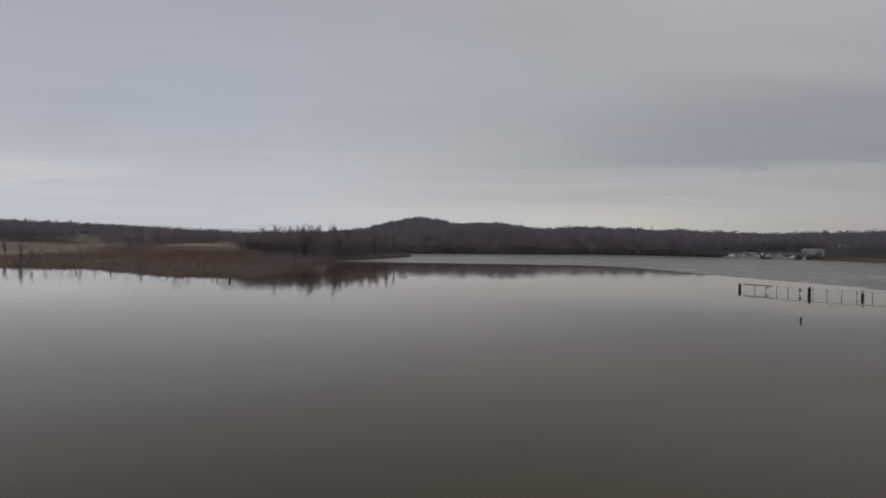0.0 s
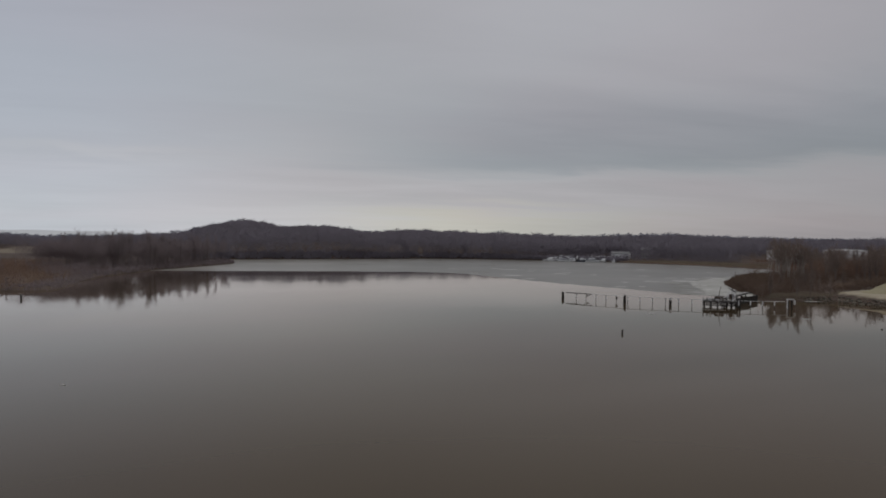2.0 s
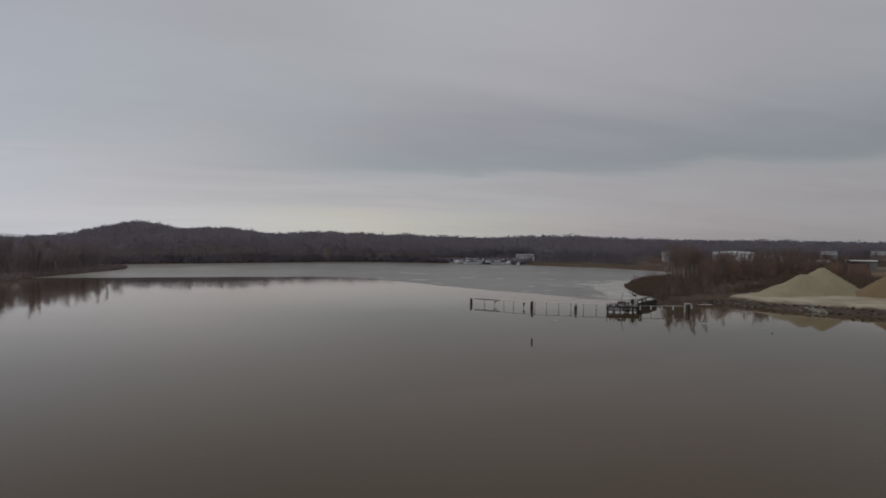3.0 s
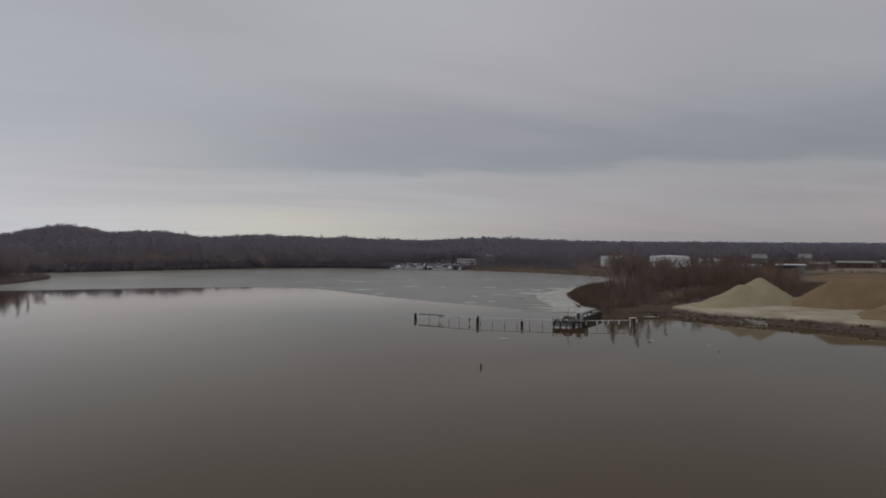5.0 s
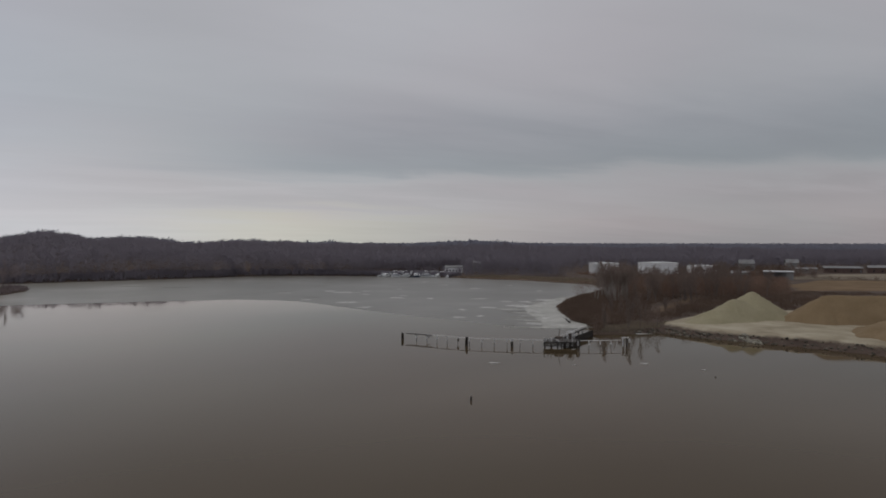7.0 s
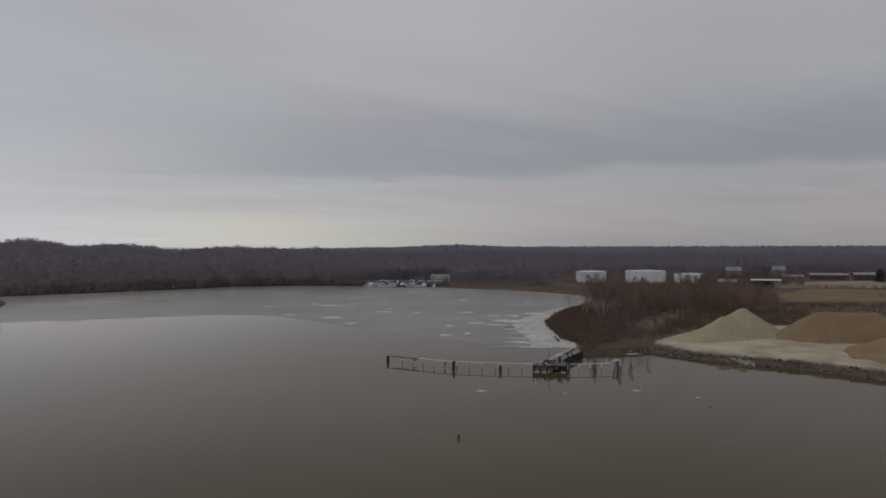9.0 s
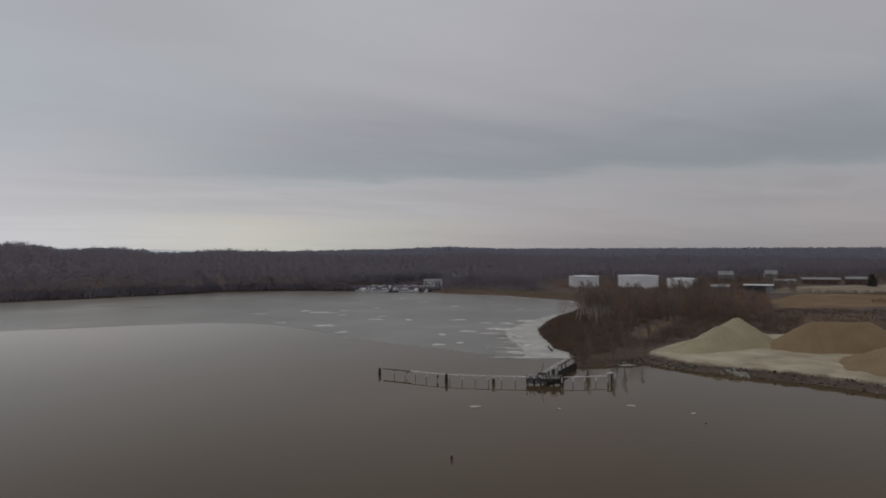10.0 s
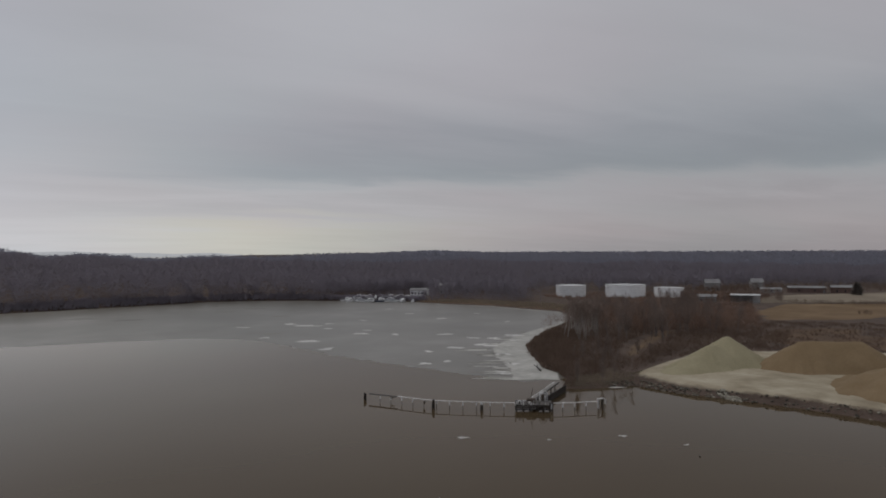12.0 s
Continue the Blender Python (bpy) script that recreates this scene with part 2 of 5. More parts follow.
def water_material():
    m = bpy.data.materials.new("murky_lake_water")
    m.use_nodes = True
    nt = m.node_tree
    b = nt.nodes["Principled BSDF"]
    geo = nt.nodes.new("ShaderNodeNewGeometry")
    silt = nt.nodes.new("ShaderNodeTexNoise")
    silt.inputs["Scale"].default_value = 0.02
    silt.inputs["Detail"].default_value = 3
    ramp = nt.nodes.new("ShaderNodeValToRGB")
    ramp_fill(ramp.color_ramp, [(0.3, (0.061, 0.0440, 0.0250)), (0.7, (0.072, 0.0525, 0.0305))])
    nt.links.new(geo.outputs["Position"], silt.inputs["Vector"])
    nt.links.new(silt.outputs["Fac"], ramp.inputs[0])
    nt.nodes.remove(b)
    deep = nt.nodes.new("ShaderNodeBsdfDiffuse")
    nt.links.new(ramp.outputs[0], deep.inputs["Color"])
    gloss = nt.nodes.new("ShaderNodeBsdfGlossy")
    gloss.inputs["Color"].default_value = (1.0, 0.957, 0.906, 1)
    bend = nt.nodes.new("ShaderNodeFresnel")
    bend.inputs["IOR"].default_value = 1.33
    steep = nt.nodes.new("ShaderNodeMath")  # the chop turns part of the mirror away at steeper looks
    steep.operation = "POWER"
    where = nt.nodes.new("ShaderNodeSeparateXYZ")
    nt.links.new(geo.outputs["Position"], where.inputs[0])
    across = nt.nodes.new("ShaderNodeMath")
    across.operation = "MULTIPLY_ADD"
    across.inputs[1].default_value = -0.3
    nt.links.new(where.outputs[1], across.inputs[0])
    nt.links.new(where.outputs[0], across.inputs[2])
    chop = nt.nodes.new("ShaderNodeMapRange")  # calm under the western shore, ruffled in the east
    chop.interpolation_type = "SMOOTHSTEP"
    for name, value in (("From Min", -80.0), ("From Max", 60.0), ("To Min", 1.28), ("To Max", 1.52)):
        chop.inputs[name].default_value = value
    nt.links.new(across.outputs[0], chop.inputs[0])
    nt.links.new(chop.outputs[0], steep.inputs[1])
    nt.links.new(bend.outputs[0], steep.inputs[0])
    full = nt.nodes.new("ShaderNodeMath")
    full.operation = "MULTIPLY"
    full.use_clamp = True
    full.inputs[1].default_value = 1.28
    nt.links.new(steep.outputs[0], full.inputs[0])
    mix = nt.nodes.new("ShaderNodeMixShader")
    nt.links.new(full.outputs[0], mix.inputs[0])
    nt.links.new(deep.outputs[0], mix.inputs[1])
    nt.links.new(gloss.outputs[0], mix.inputs[2])
    nt.links.new(mix.outputs[0], nt.nodes["Material Output"].inputs[0])
    cat = nt.nodes.new("ShaderNodeTexNoise")
    cat.inputs["Scale"].default_value = 0.012
    cat.inputs["Detail"].default_value = 4
    wide = nt.nodes.new("ShaderNodeMapping")
    wide.inputs["Scale"].default_value = (0.6, 2.2, 1)
    nt.links.new(geo.outputs["Position"], wide.inputs[0])
    nt.links.new(wide.outputs[0], cat.inputs["Vector"])
    calm = nt.nodes.new("ShaderNodeMapRange")
    calm.inputs["From Min"].default_value = 0.4
    calm.inputs["From Max"].default_value = 0.7
    calm.inputs["To Min"].default_value = 0.03
    calm.inputs["To Max"].default_value = 0.075
    nt.links.new(cat.outputs["Fac"], calm.inputs[0])
    nt.links.new(calm.outputs[0], gloss.inputs["Roughness"])
    swell = nt.nodes.new("ShaderNodeTexNoise")
    swell.inputs["Scale"].default_value = 0.35
    swell.inputs["Detail"].default_value = 3
    stretch = nt.nodes.new("ShaderNodeMapping")
    stretch.inputs["Scale"].default_value = (0.5, 1.4, 1)
    stretch.inputs["Rotation"].default_value = (0, 0, radians(20))
    nt.links.new(geo.outputs["Position"], stretch.inputs[0])
    nt.links.new(stretch.outputs[0], swell.inputs["Vector"])
    bump = nt.nodes.new("ShaderNodeBump")
    bump.inputs["Strength"].default_value = 0.03
    bump.inputs["Distance"].default_value = 0.12
    nt.links.new(swell.outputs["Fac"], bump.inputs["Height"])
    for n in (gloss, bend):
        nt.links.new(bump.outputs[0], n.inputs["Normal"])
    return m


def ice_material():
    """Thin dull ice: grey, matt, with wetter and whiter patches."""
    m = bpy.data.materials.new("thin_grey_ice")
    m.use_nodes = True
    nt = m.node_tree
    b = nt.nodes["Principled BSDF"]
    geo = nt.nodes.new("ShaderNodeNewGeometry")
    flat = nt.nodes.new("ShaderNodeMapping")
    flat.inputs["Scale"].default_value = (1, 1, 1)
    n1 = nt.nodes.new("ShaderNodeTexNoise")
    n1.inputs["Scale"].default_value = 0.018
    n1.inputs["Detail"].default_value = 6
    n1.inputs["Roughness"].default_value = 0.6
    nt.links.new(geo.outputs["Position"], flat.inputs[0])
    nt.links.new(flat.outputs[0], n1.inputs["Vector"])
    ramp = nt.nodes.new("ShaderNodeValToRGB")
    ramp_fill(ramp.color_ramp, [(0.34, (0.116, 0.106, 0.083)), (0.52, (0.152, 0.141, 0.116)), (0.70, (0.23, 0.213, 0.188))])
    nt.links.new(n1.outputs["Fac"], ramp.inputs[0])
    # grazing sky sheen painted in: base colour lighter to the west, darker to the east
    where = nt.nodes.new("ShaderNodeSeparateXYZ")
    nt.links.new(geo.outputs["Position"], where.inputs[0])
    west_sheen = nt.nodes.new("ShaderNodeMapRange")
    west_sheen.interpolation_type = "SMOOTHSTEP"
    for name, value in (("From Min", 130.0), ("From Max", -10.0), ("To Min", 0.89), ("To Max", 1.32)):
        west_sheen.inputs[name].default_value = value
    nt.links.new(where.outputs[0], west_sheen.inputs[0])
    # ice colour multiplied by the painted sheen
    frosted = nt.nodes.new("ShaderNodeVectorMath")
    frosted.operation = "SCALE"
    nt.links.new(ramp.outputs[0], frosted.inputs[0])
    nt.links.new(west_sheen.outputs[0], frosted.inputs["Scale"])
    nt.links.new(frosted.outputs[0], b.inputs["Base Color"])
    b.inputs["Roughness"].default_value = 0.31
    b.inputs["IOR"].default_value = 1.31
    b.inputs["Specular IOR Level"].default_value = 0.5
    n2 = nt.nodes.new("ShaderNodeTexNoise")
    n2.inputs["Scale"].default_value = 0.8
    n2.inputs["Detail"].default_value = 4
    nt.links.new(geo.outputs["Position"], n2.inputs["Vector"])
    bump = nt.nodes.new("ShaderNodeBump")
    bump.inputs["Strength"].default_value = 0.15
    bump.inputs["Distance"].default_value = 0.1
    nt.links.new(n2.outputs["Fac"], bump.inputs["Height"])
    nt.links.new(bump.outputs[0], b.inputs["Normal"])
    return m


def ground_material():
    """Leaf litter and dry grass; sand yard and tan fields where the cover says so."""
    m = bpy.data.materials.new("winter_ground")
    m.use_nodes = True
    nt = m.node_tree
    b = nt.nodes["Principled BSDF"]
    b.inputs["Roughness"].default_value = 0.95
    b.inputs["Specular IOR Level"].default_value = 0.15
    geo = nt.nodes.new("ShaderNodeNewGeometry")

    def noise_ramp(scale, detail, stops):
        n = nt.nodes.new("ShaderNodeTexNoise")
        n.inputs["Scale"].default_value = scale
        n.inputs["Detail"].default_value = detail
        n.inputs["Roughness"].default_value = 0.65
        nt.links.new(geo.outputs["Position"], n.inputs["Vector"])
        r = nt.nodes.new("ShaderNodeValToRGB")
        ramp_fill(r.color_ramp, stops)
        nt.links.new(n.outputs["Fac"], r.inputs[0])
        return n, r.outputs[0]

    edge, litter = noise_ramp(0.12, 8, [(0.35, (0.074, 0.054, 0.043)), (0.65, (0.112, 0.083, 0.067))])
    _, yard = noise_ramp(0.10, 8, [(0.33, (0.235, 0.196, 0.135)), (0.5, (0.335, 0.29, 0.21)), (0.67, (0.43, 0.382, 0.29))])
    _, field = noise_ramp(0.02, 8, [(0.35, (0.178, 0.146, 0.107)), (0.65, (0.258, 0.217, 0.163))])
    _, marsh = noise_ramp(0.06, 8, [(0.35, (0.094, 0.060, 0.038)), (0.65, (0.138, 0.092, 0.058))])
    cover = nt.nodes.new("ShaderNodeAttribute")
    cover.attribute_name = "cover"
    parts = nt.nodes.new("ShaderNodeSeparateColor")
    nt.links.new(cover.outputs["Color"], parts.inputs[0])
    last = litter
    _, stubble = noise_ramp(0.05, 8, [(0.35, (0.128, 0.084, 0.046)), (0.65, (0.200, 0.136, 0.078))])
    for chan, colour in ((2, marsh), (3, stubble), (0, field), (1, yard)):
        f = nt.nodes.new("ShaderNodeMath")
        f.operation = "MULTIPLY_ADD"
        f.inputs[1].default_value = 0.5
        f.inputs[2].default_value = -0.25
        nt.links.new(edge.outputs["Fac"], f.inputs[0])
        s = nt.nodes.new("ShaderNodeMath")
        s.operation = "ADD"
        nt.links.new(f.outputs[0], s.inputs[0])
        nt.links.new(parts.outputs[chan] if chan < 3 else cover.outputs["Alpha"], s.inputs[1])
        step = nt.nodes.new("ShaderNodeMapRange")
        step.inputs["From Min"].default_value = 0.4
        step.inputs["From Max"].default_value = 0.6
        nt.links.new(s.outputs[0], step.inputs[0])
        mix = nt.nodes.new("ShaderNodeMix")
        mix.data_type = "RGBA"
        nt.links.new(step.outputs[0], mix.inputs["Factor"])
        nt.links.new(last, mix.inputs["A"])
        nt.links.new(colour, mix.inputs["B"])
        last = mix.outputs["Result"]
    nt.links.new(last, b.inputs["Base Color"])
    bump = nt.nodes.new("ShaderNodeBump")
    bump.inputs["Strength"].default_value = 0.5
    bump.inputs["Distance"].default_value = 0.5
    nt.links.new(edge.outputs["Fac"], bump.inputs["Height"])
    nt.links.new(bump.outputs[0], b.inputs["Normal"])
    return m


M_WATER, M_ICE, M_GROUND = water_material(), ice_material(), ground_material()


# ---- mesh helpers ----
def tri_mesh(name, verts, tris, mat, smooth=False):
    """A mesh from arrays of corners and triangles."""
    verts, tris = np.asarray(verts, dtype=np.float32), np.asarray(tris, dtype=np.int32)
    me = bpy.data.meshes.new(name)
    me.vertices.add(len(verts))
    me.vertices.foreach_set("co", verts.ravel())
    me.loops.add(len(tris) * 3)
    me.loops.foreach_set("vertex_index", tris.ravel())
    me.polygons.add(len(tris))
    me.polygons.foreach_set("loop_start", np.arange(0, len(tris) * 3, 3, dtype=np.int32))
    me.polygons.foreach_set("loop_total", np.full(len(tris), 3, dtype=np.int32))
    if smooth:
        me.polygons.foreach_set("use_smooth", np.ones(len(tris), dtype=bool))
    me.update(calc_edges=True)
    me.materials.append(mat)
    return me


def bm_mesh(name, bm, mat, smooth=False):
    me = bpy.data.meshes.new(name)
    bmesh.ops.recalc_face_normals(bm, faces=bm.faces)
    for f in bm.faces:
        f.smooth = smooth
    bm.to_mesh(me)
    bm.free()
    me.materials.append(mat)
    return me


def part(name, bm, mat, parent, label="", smooth=False):
    ob = new(name, bm_mesh(name, bm, mat, smooth))
    ob.parent = parent
    if label:
        tagged(ob, label)
    return ob


def thing(name, m, label, category, group="", kind=""):
    ob = new(name)
    ob.matrix_world = m
    return tagged(ob, label, category, group, kind)


def box(bm, x0, y0, z0, x1, y1, z1, bevel=0.0, m=None):
    r = bmesh.ops.create_cube(bm, size=1.0)
    bmesh.ops.scale(bm, vec=(x1 - x0, y1 - y0, z1 - z0), verts=r["verts"])
    bmesh.ops.translate(bm, vec=((x0 + x1) / 2, (y0 + y1) / 2, (z0 + z1) / 2), verts=r["verts"])
    vs = r["verts"]
    if bevel:
        es = list({e for v in vs for e in v.link_edges})
        out = bmesh.ops.bevel(bm, geom=es, offset=bevel, segments=1, affect="EDGES")
        vs = list({v for f in out["faces"] for v in f.verts} | {v for v in vs if v.is_valid})
    if m is not None:
        bmesh.ops.transform(bm, matrix=m, verts=vs)
    return bm


def stick(bm, a, b, r0, r1=None, sides=6):
    """A tapered round bar from a to b."""
    a, b = Vector(a), Vector(b)
    d = b - a
    m = Matrix.Translation((a + b) / 2) @ d.to_track_quat("Z", "Y").to_matrix().to_4x4()
    bmesh.ops.create_cone(bm, cap_ends=True, segments=sides, radius1=r0, radius2=r0 if r1 is None else r1, depth=d.length, matrix=m)
    return bm


def inside(px, py, poly):
    """Which of the points lie inside the polygon."""
    hit = np.zeros(px.shape, dtype=bool)
    n = len(poly)
    for i in range(n):
        (x0, y0), (x1, y1) = poly[i], poly[(i + 1) % n]
        cross = (y0 > py) != (y1 > py)
        hit ^= cross & (px < (x1 - x0) * (py - y0) / ((y1 - y0) or 1e-9) + x0)
    return hit


def signed(px, py, poly):
    """Distance to the polygon's edge, positive inside."""
    best = np.full(px.shape, 1e9)
    n = len(poly)
    for i in range(n):
        (x0, y0), (x1, y1) = poly[i], poly[(i + 1) % n]
        ex, ey = x1 - x0, y1 - y0
        k = np.clip(((px - x0) * ex + (py - y0) * ey) / (ex * ex + ey * ey), 0, 1)
        best = np.minimum(best, np.hypot(px - x0 - k * ex, py - y0 - k * ey))
    return np.where(inside(px, py, poly), best, -best)


def wave(x, y, size, seed):
    """Smooth random relief, about -1 to 1, from a few crossing waves."""
    g = np.random.default_rng(seed)
    out = np.zeros(np.shape(x))
    for k in range(7):
        a, f = g.uniform(0, 2 * np.pi), g.uniform(0.6, 2.2) / size
        out = out + np.sin((x * np.cos(a) + y * np.sin(a)) * f * 2 * np.pi + g.uniform(0, 6.3)) / (1 + k * 0.35)
    return out / 3.0


# ---- the plan: lake, yard, fields ----
SHORE_NORTH = [(-19.5, 448), (-42, 478), (-48, 505), (-9, 512), (20, 517), (50, 525), (84, 531), (113, 540), (140, 534), (165, 520),
        (190, 502), (222, 478)]
SHORE_EAST = [(231, 458), (242, 430), (255, 405), (259, 376), (265, 351), (256, 326), (238, 304), (213, 285),
        (197, 273), (179, 257), (163, 240), (154, 226), (146, 211), (140, 200), (138, 190), (133, 180), (124, 171), (133, 167),
        (143, 165), (145, 151.5), (149, 141.5), (153.6, 129.5), (156.6, 118.5), (159, 100), (164, -100), (164, -700)]
SHORE_WEST = [(-700, -700), (-500, 100), (-240, 262), (-162, 267), (-133, 269), (-110, 248), (-97, 235), (-84, 225), (-60, 226), (-58, 240),
        (-61, 270), (-61, 300), (-51, 350), (-40, 377), (-29, 404), (-20.5, 430)]
LAKE = SHORE_NORTH + SHORE_EAST + SHORE_WEST
YARD = [(147, 163), (148.4, 151.5), (152.4, 140.6), (157.2, 127.6), (160.2, 113.4), (162.2, 60), (300, 60), (262, 140), (222, 174), (198, 190), (168, 180), (150, 172)]
FIELD = [(308, 246), (340, 224), (372, 226), (600, 140), (650, 172), (450, 270), (398, 302), (335, 276)]
FIELD_FAR = [(393, 316), (456, 280), (690, 180), (760, 300), (540, 330), (465, 352), (425, 345)]
TANK_YARD = [(312, 400), (322, 440), (350, 455), (470, 400), (452, 350), (395, 325), (350, 362)]
SHORE_MARSH = [(232, 457), (244, 430), (257, 405), (261, 376), (267, 351), (258, 327), (275, 330), (296, 352), (288, 392), (275, 425), (258, 450)]
MARSH_WEST = [(-162, 268), (-133, 270), (-97, 236), (-84, 226), (-66, 228), (-68, 300), (-62, 350), (-120, 460), (-400, 520), (-420, 300)]
PATH = [(164, 196), (176, 206), (192, 220), (230, 243), (240, 241), (236, 234), (200, 212), (184, 201), (168, 191)]
BROWN_SLOPE = [(228, 178), (240, 205), (275, 222), (316, 205), (284, 187), (300, 165), (330, 90), (262, 146)]
DOCK_GRASS = [(125, 171), (133, 180), (139, 189), (150, 184), (153, 172), (145, 168), (134, 167)]
CLEARING_WEST = [(-270, 515), (-234, 535), (-262, 640), (-300, 720), (-350, 770), (-400, 740), (-350, 650), (-300, 600)]
FIELD_WEST = [(-420, 560), (-420, 390), (-300, 332), (-205, 334), (-188, 345), (-190, 400), (-215, 480), (-300, 600)]
FROZEN_MEADOW = [(-232, 600), (-174, 618), (-162, 690), (-172, 800), (-228, 800), (-238, 666)]
SIGHT_WEST = [(-176, 410), (-215, 520), (-240, 600), (-172, 620), (-128, 480), (-150, 410)]


def relief(x, y):
    """Height of the land over the lake."""
    d = -signed(x, y, LAKE) + wave(x, y, 9.0, 3) * 0.5
    r = np.hypot(x, y)
    az = np.degrees(np.arctan2(x, y))
    shore = np.clip(d * 0.42, -3.0, 0.9) + np.clip(d, 0, 60) * 0.012
    yard = np.clip(signed(x, y, YARD) * 0.45 + 0.6, 0, 1)
    shore = shore * (1 - yard) + yard * np.maximum(shore, 2.0 + 0.12 * wave(x, y, 14, 8))
    rise = np.clip((r - 550) / np.interp(az, [2, 6], [390, 480]), 0, 1)
    rise = rise * rise * (3 - 2 * rise)
    crest = np.interp(az, [-60, -31, -27, -24, -15, -9, -6, -4, -2.2, -0.5, 1.0, 4, 6, 7.3, 8.6, 11, 13, 14.4, 16, 18, 22, 25.6, 31, 38, 44, 60],
                      [14, 14, 12, 9, 1, 4, 9, 19, 26, 23, 16.5, 19.8, 15.5, 12, 11.8, 15.6, 13, 13.8, 10.8, 12.5, 9.5, 9, 11, 8, 6, 5])
    fall = 1 - 0.72 * np.clip((r - 1150) / 600, 0, 1)
    hills = (crest - 2.5) * rise * fall + (2.6 * wave(x, y, 190, 5) + 1.9 * wave(x, y, 80, 6)) * rise
    # a low bluff behind the far shore, steeper under the hill
    bluff = np.interp(az, [-12, -6, -3, 5, 8, 17, 22], [0, 1.5, 4.0, 7.0, 4.5, 3.5, 0]) * np.clip((d - 1.5) / 22, 0, 1) * np.clip((y - 430) / 40, 0, 1) * (1 - rise * 0.9)
    out = shore + np.where(d > 0, hills + bluff, 0)
    # a broad water beyond the northern ridge
    reach = np.clip((r - 1500) / 250, 0, 1) * np.clip((15 - az) / 3, 0, 1)
    return out * (1 - reach) - 2.0 * reach


def axis(bands):
    """Grid lines: (from, to, step) bands end to end."""
    return np.concatenate([np.arange(a, b, s) for a, b, s in bands] + [[bands[-1][1]]])


def build_ground():
    gx = axis([(-4600, -1000, 200), (-1000, -200, 25), (-200, -20, 3.5), (-20, 110, 6), (110, 300, 2.2), (300, 1000, 16), (1000, 4600, 200)])
    gy = axis([(-900, 80, 60), (80, 100, 5), (100, 310, 2.2), (310, 560, 4), (560, 1300, 18), (1300, 4600, 150)])
    X, Y = np.meshgrid(gx, gy, indexing="ij")
    Z = relief(X.ravel(), Y.ravel()).reshape(X.shape)
    nx, ny = X.shape
    idx = np.arange(nx * ny).reshape(nx, ny)
    a, b, c, d = idx[:-1, :-1].ravel(), idx[1:, :-1].ravel(), idx[1:, 1:].ravel(), idx[:-1, 1:].ravel()
    me = tri_mesh("ground", np.stack([X.ravel(), Y.ravel(), Z.ravel()], 1), np.concatenate([np.stack([a, b, c], 1), np.stack([a, c, d], 1)]), M_GROUND, True)
    x, y = X.ravel(), Y.ravel()

    def mask(*polys):
        return np.clip(np.max([signed(x, y, p) for p in polys], axis=0) / 8 + 0.5, 0, 1)

    cover = np.stack([np.maximum(mask(FIELD_FAR, FROZEN_MEADOW), 0.53 * mask(FIELD_WEST, CLEARING_WEST)), mask(YARD), np.max([mask(MARSH_WEST, SHORE_MARSH), 0.5 * mask(DOCK_GRASS), 0.56 * mask(BROWN_SLOPE)], axis=0), np.maximum(mask(FIELD), 0.52 * mask(PATH))], 1)
    at = me.color_attributes.new("cover", "FLOAT_COLOR", "POINT")
    at.data.foreach_set("color", cover.astype(np.float32).ravel())
    return tagged(new("ground", me), "brown winter land with leaf litter, tan fields and a sand yard", "ground", kind="structure")


build_ground()


def sheet(name, poly, z, mat):
    bm = bmesh.new()
    bm.faces.new([bm.verts.new((x, y, z)) for x, y in poly])
    bmesh.ops.triangulate(bm, faces=bm.faces)
    return new(name, bm_mesh(name, bm, mat))


tagged(sheet("lake_water", [(-1200, -900), (400, -900), (400, 600), (-1200, 600)], 0.0, M_WATER), "still brown lake water mirroring a grey sky", "water", kind="structure")

tagged(sheet("far_water", [(-3200, 1450), (-3200, 4560), (1150, 4560), (700, 2400), (420, 1550), (-200, 1450)], -0.3, M_WATER), "pale distant water beyond the ridge", "water", kind="structure")


def ragged(points, wobble, seed, step=2.5, closed=True):
    """An outline with a slightly uneven edge."""
    out = []
    n = len(points)
    for i in range(n if closed else n - 1):
        (x0, y0), (x1, y1) = points[i], points[(i + 1) % n]
        k = max(1, int(math.hypot(x1 - x0, y1 - y0) / step))
        for j in range(k):
            x, y = x0 + (x1 - x0) * j / k, y0 + (y1 - y0) * j / k
            w = wobble * float(wave(np.array(x), np.array(y), wobble * 9, seed)) + 0.5 * wobble * float(wave(np.array(x), np.array(y), wobble * 2.5, seed + 1))
            out.append((x + w, y + 0.7 * w))
    return out


def build_ice():
    """The thin ice sheet over the far half of the lake."""
    rim = ragged([(-62, 346), (-45, 347), (-24, 343), (2, 341), (36, 337), (62, 332), (80, 320), (87.5, 300), (93, 272), (99, 246), (108, 220), (117, 197), (124, 182)], 1.2, 12, 3, False)
    back = [(150, 180), (200, 262), (262, 300), (285, 350), (270, 430), (240, 490), (150, 560), (0, 540), (-62, 540)]
    return tagged(sheet("lake_ice", rim + back, 0.012, M_ICE), "thin dull grey ice sheet on the far part of the lake", "ice", kind="structure")


build_ice()


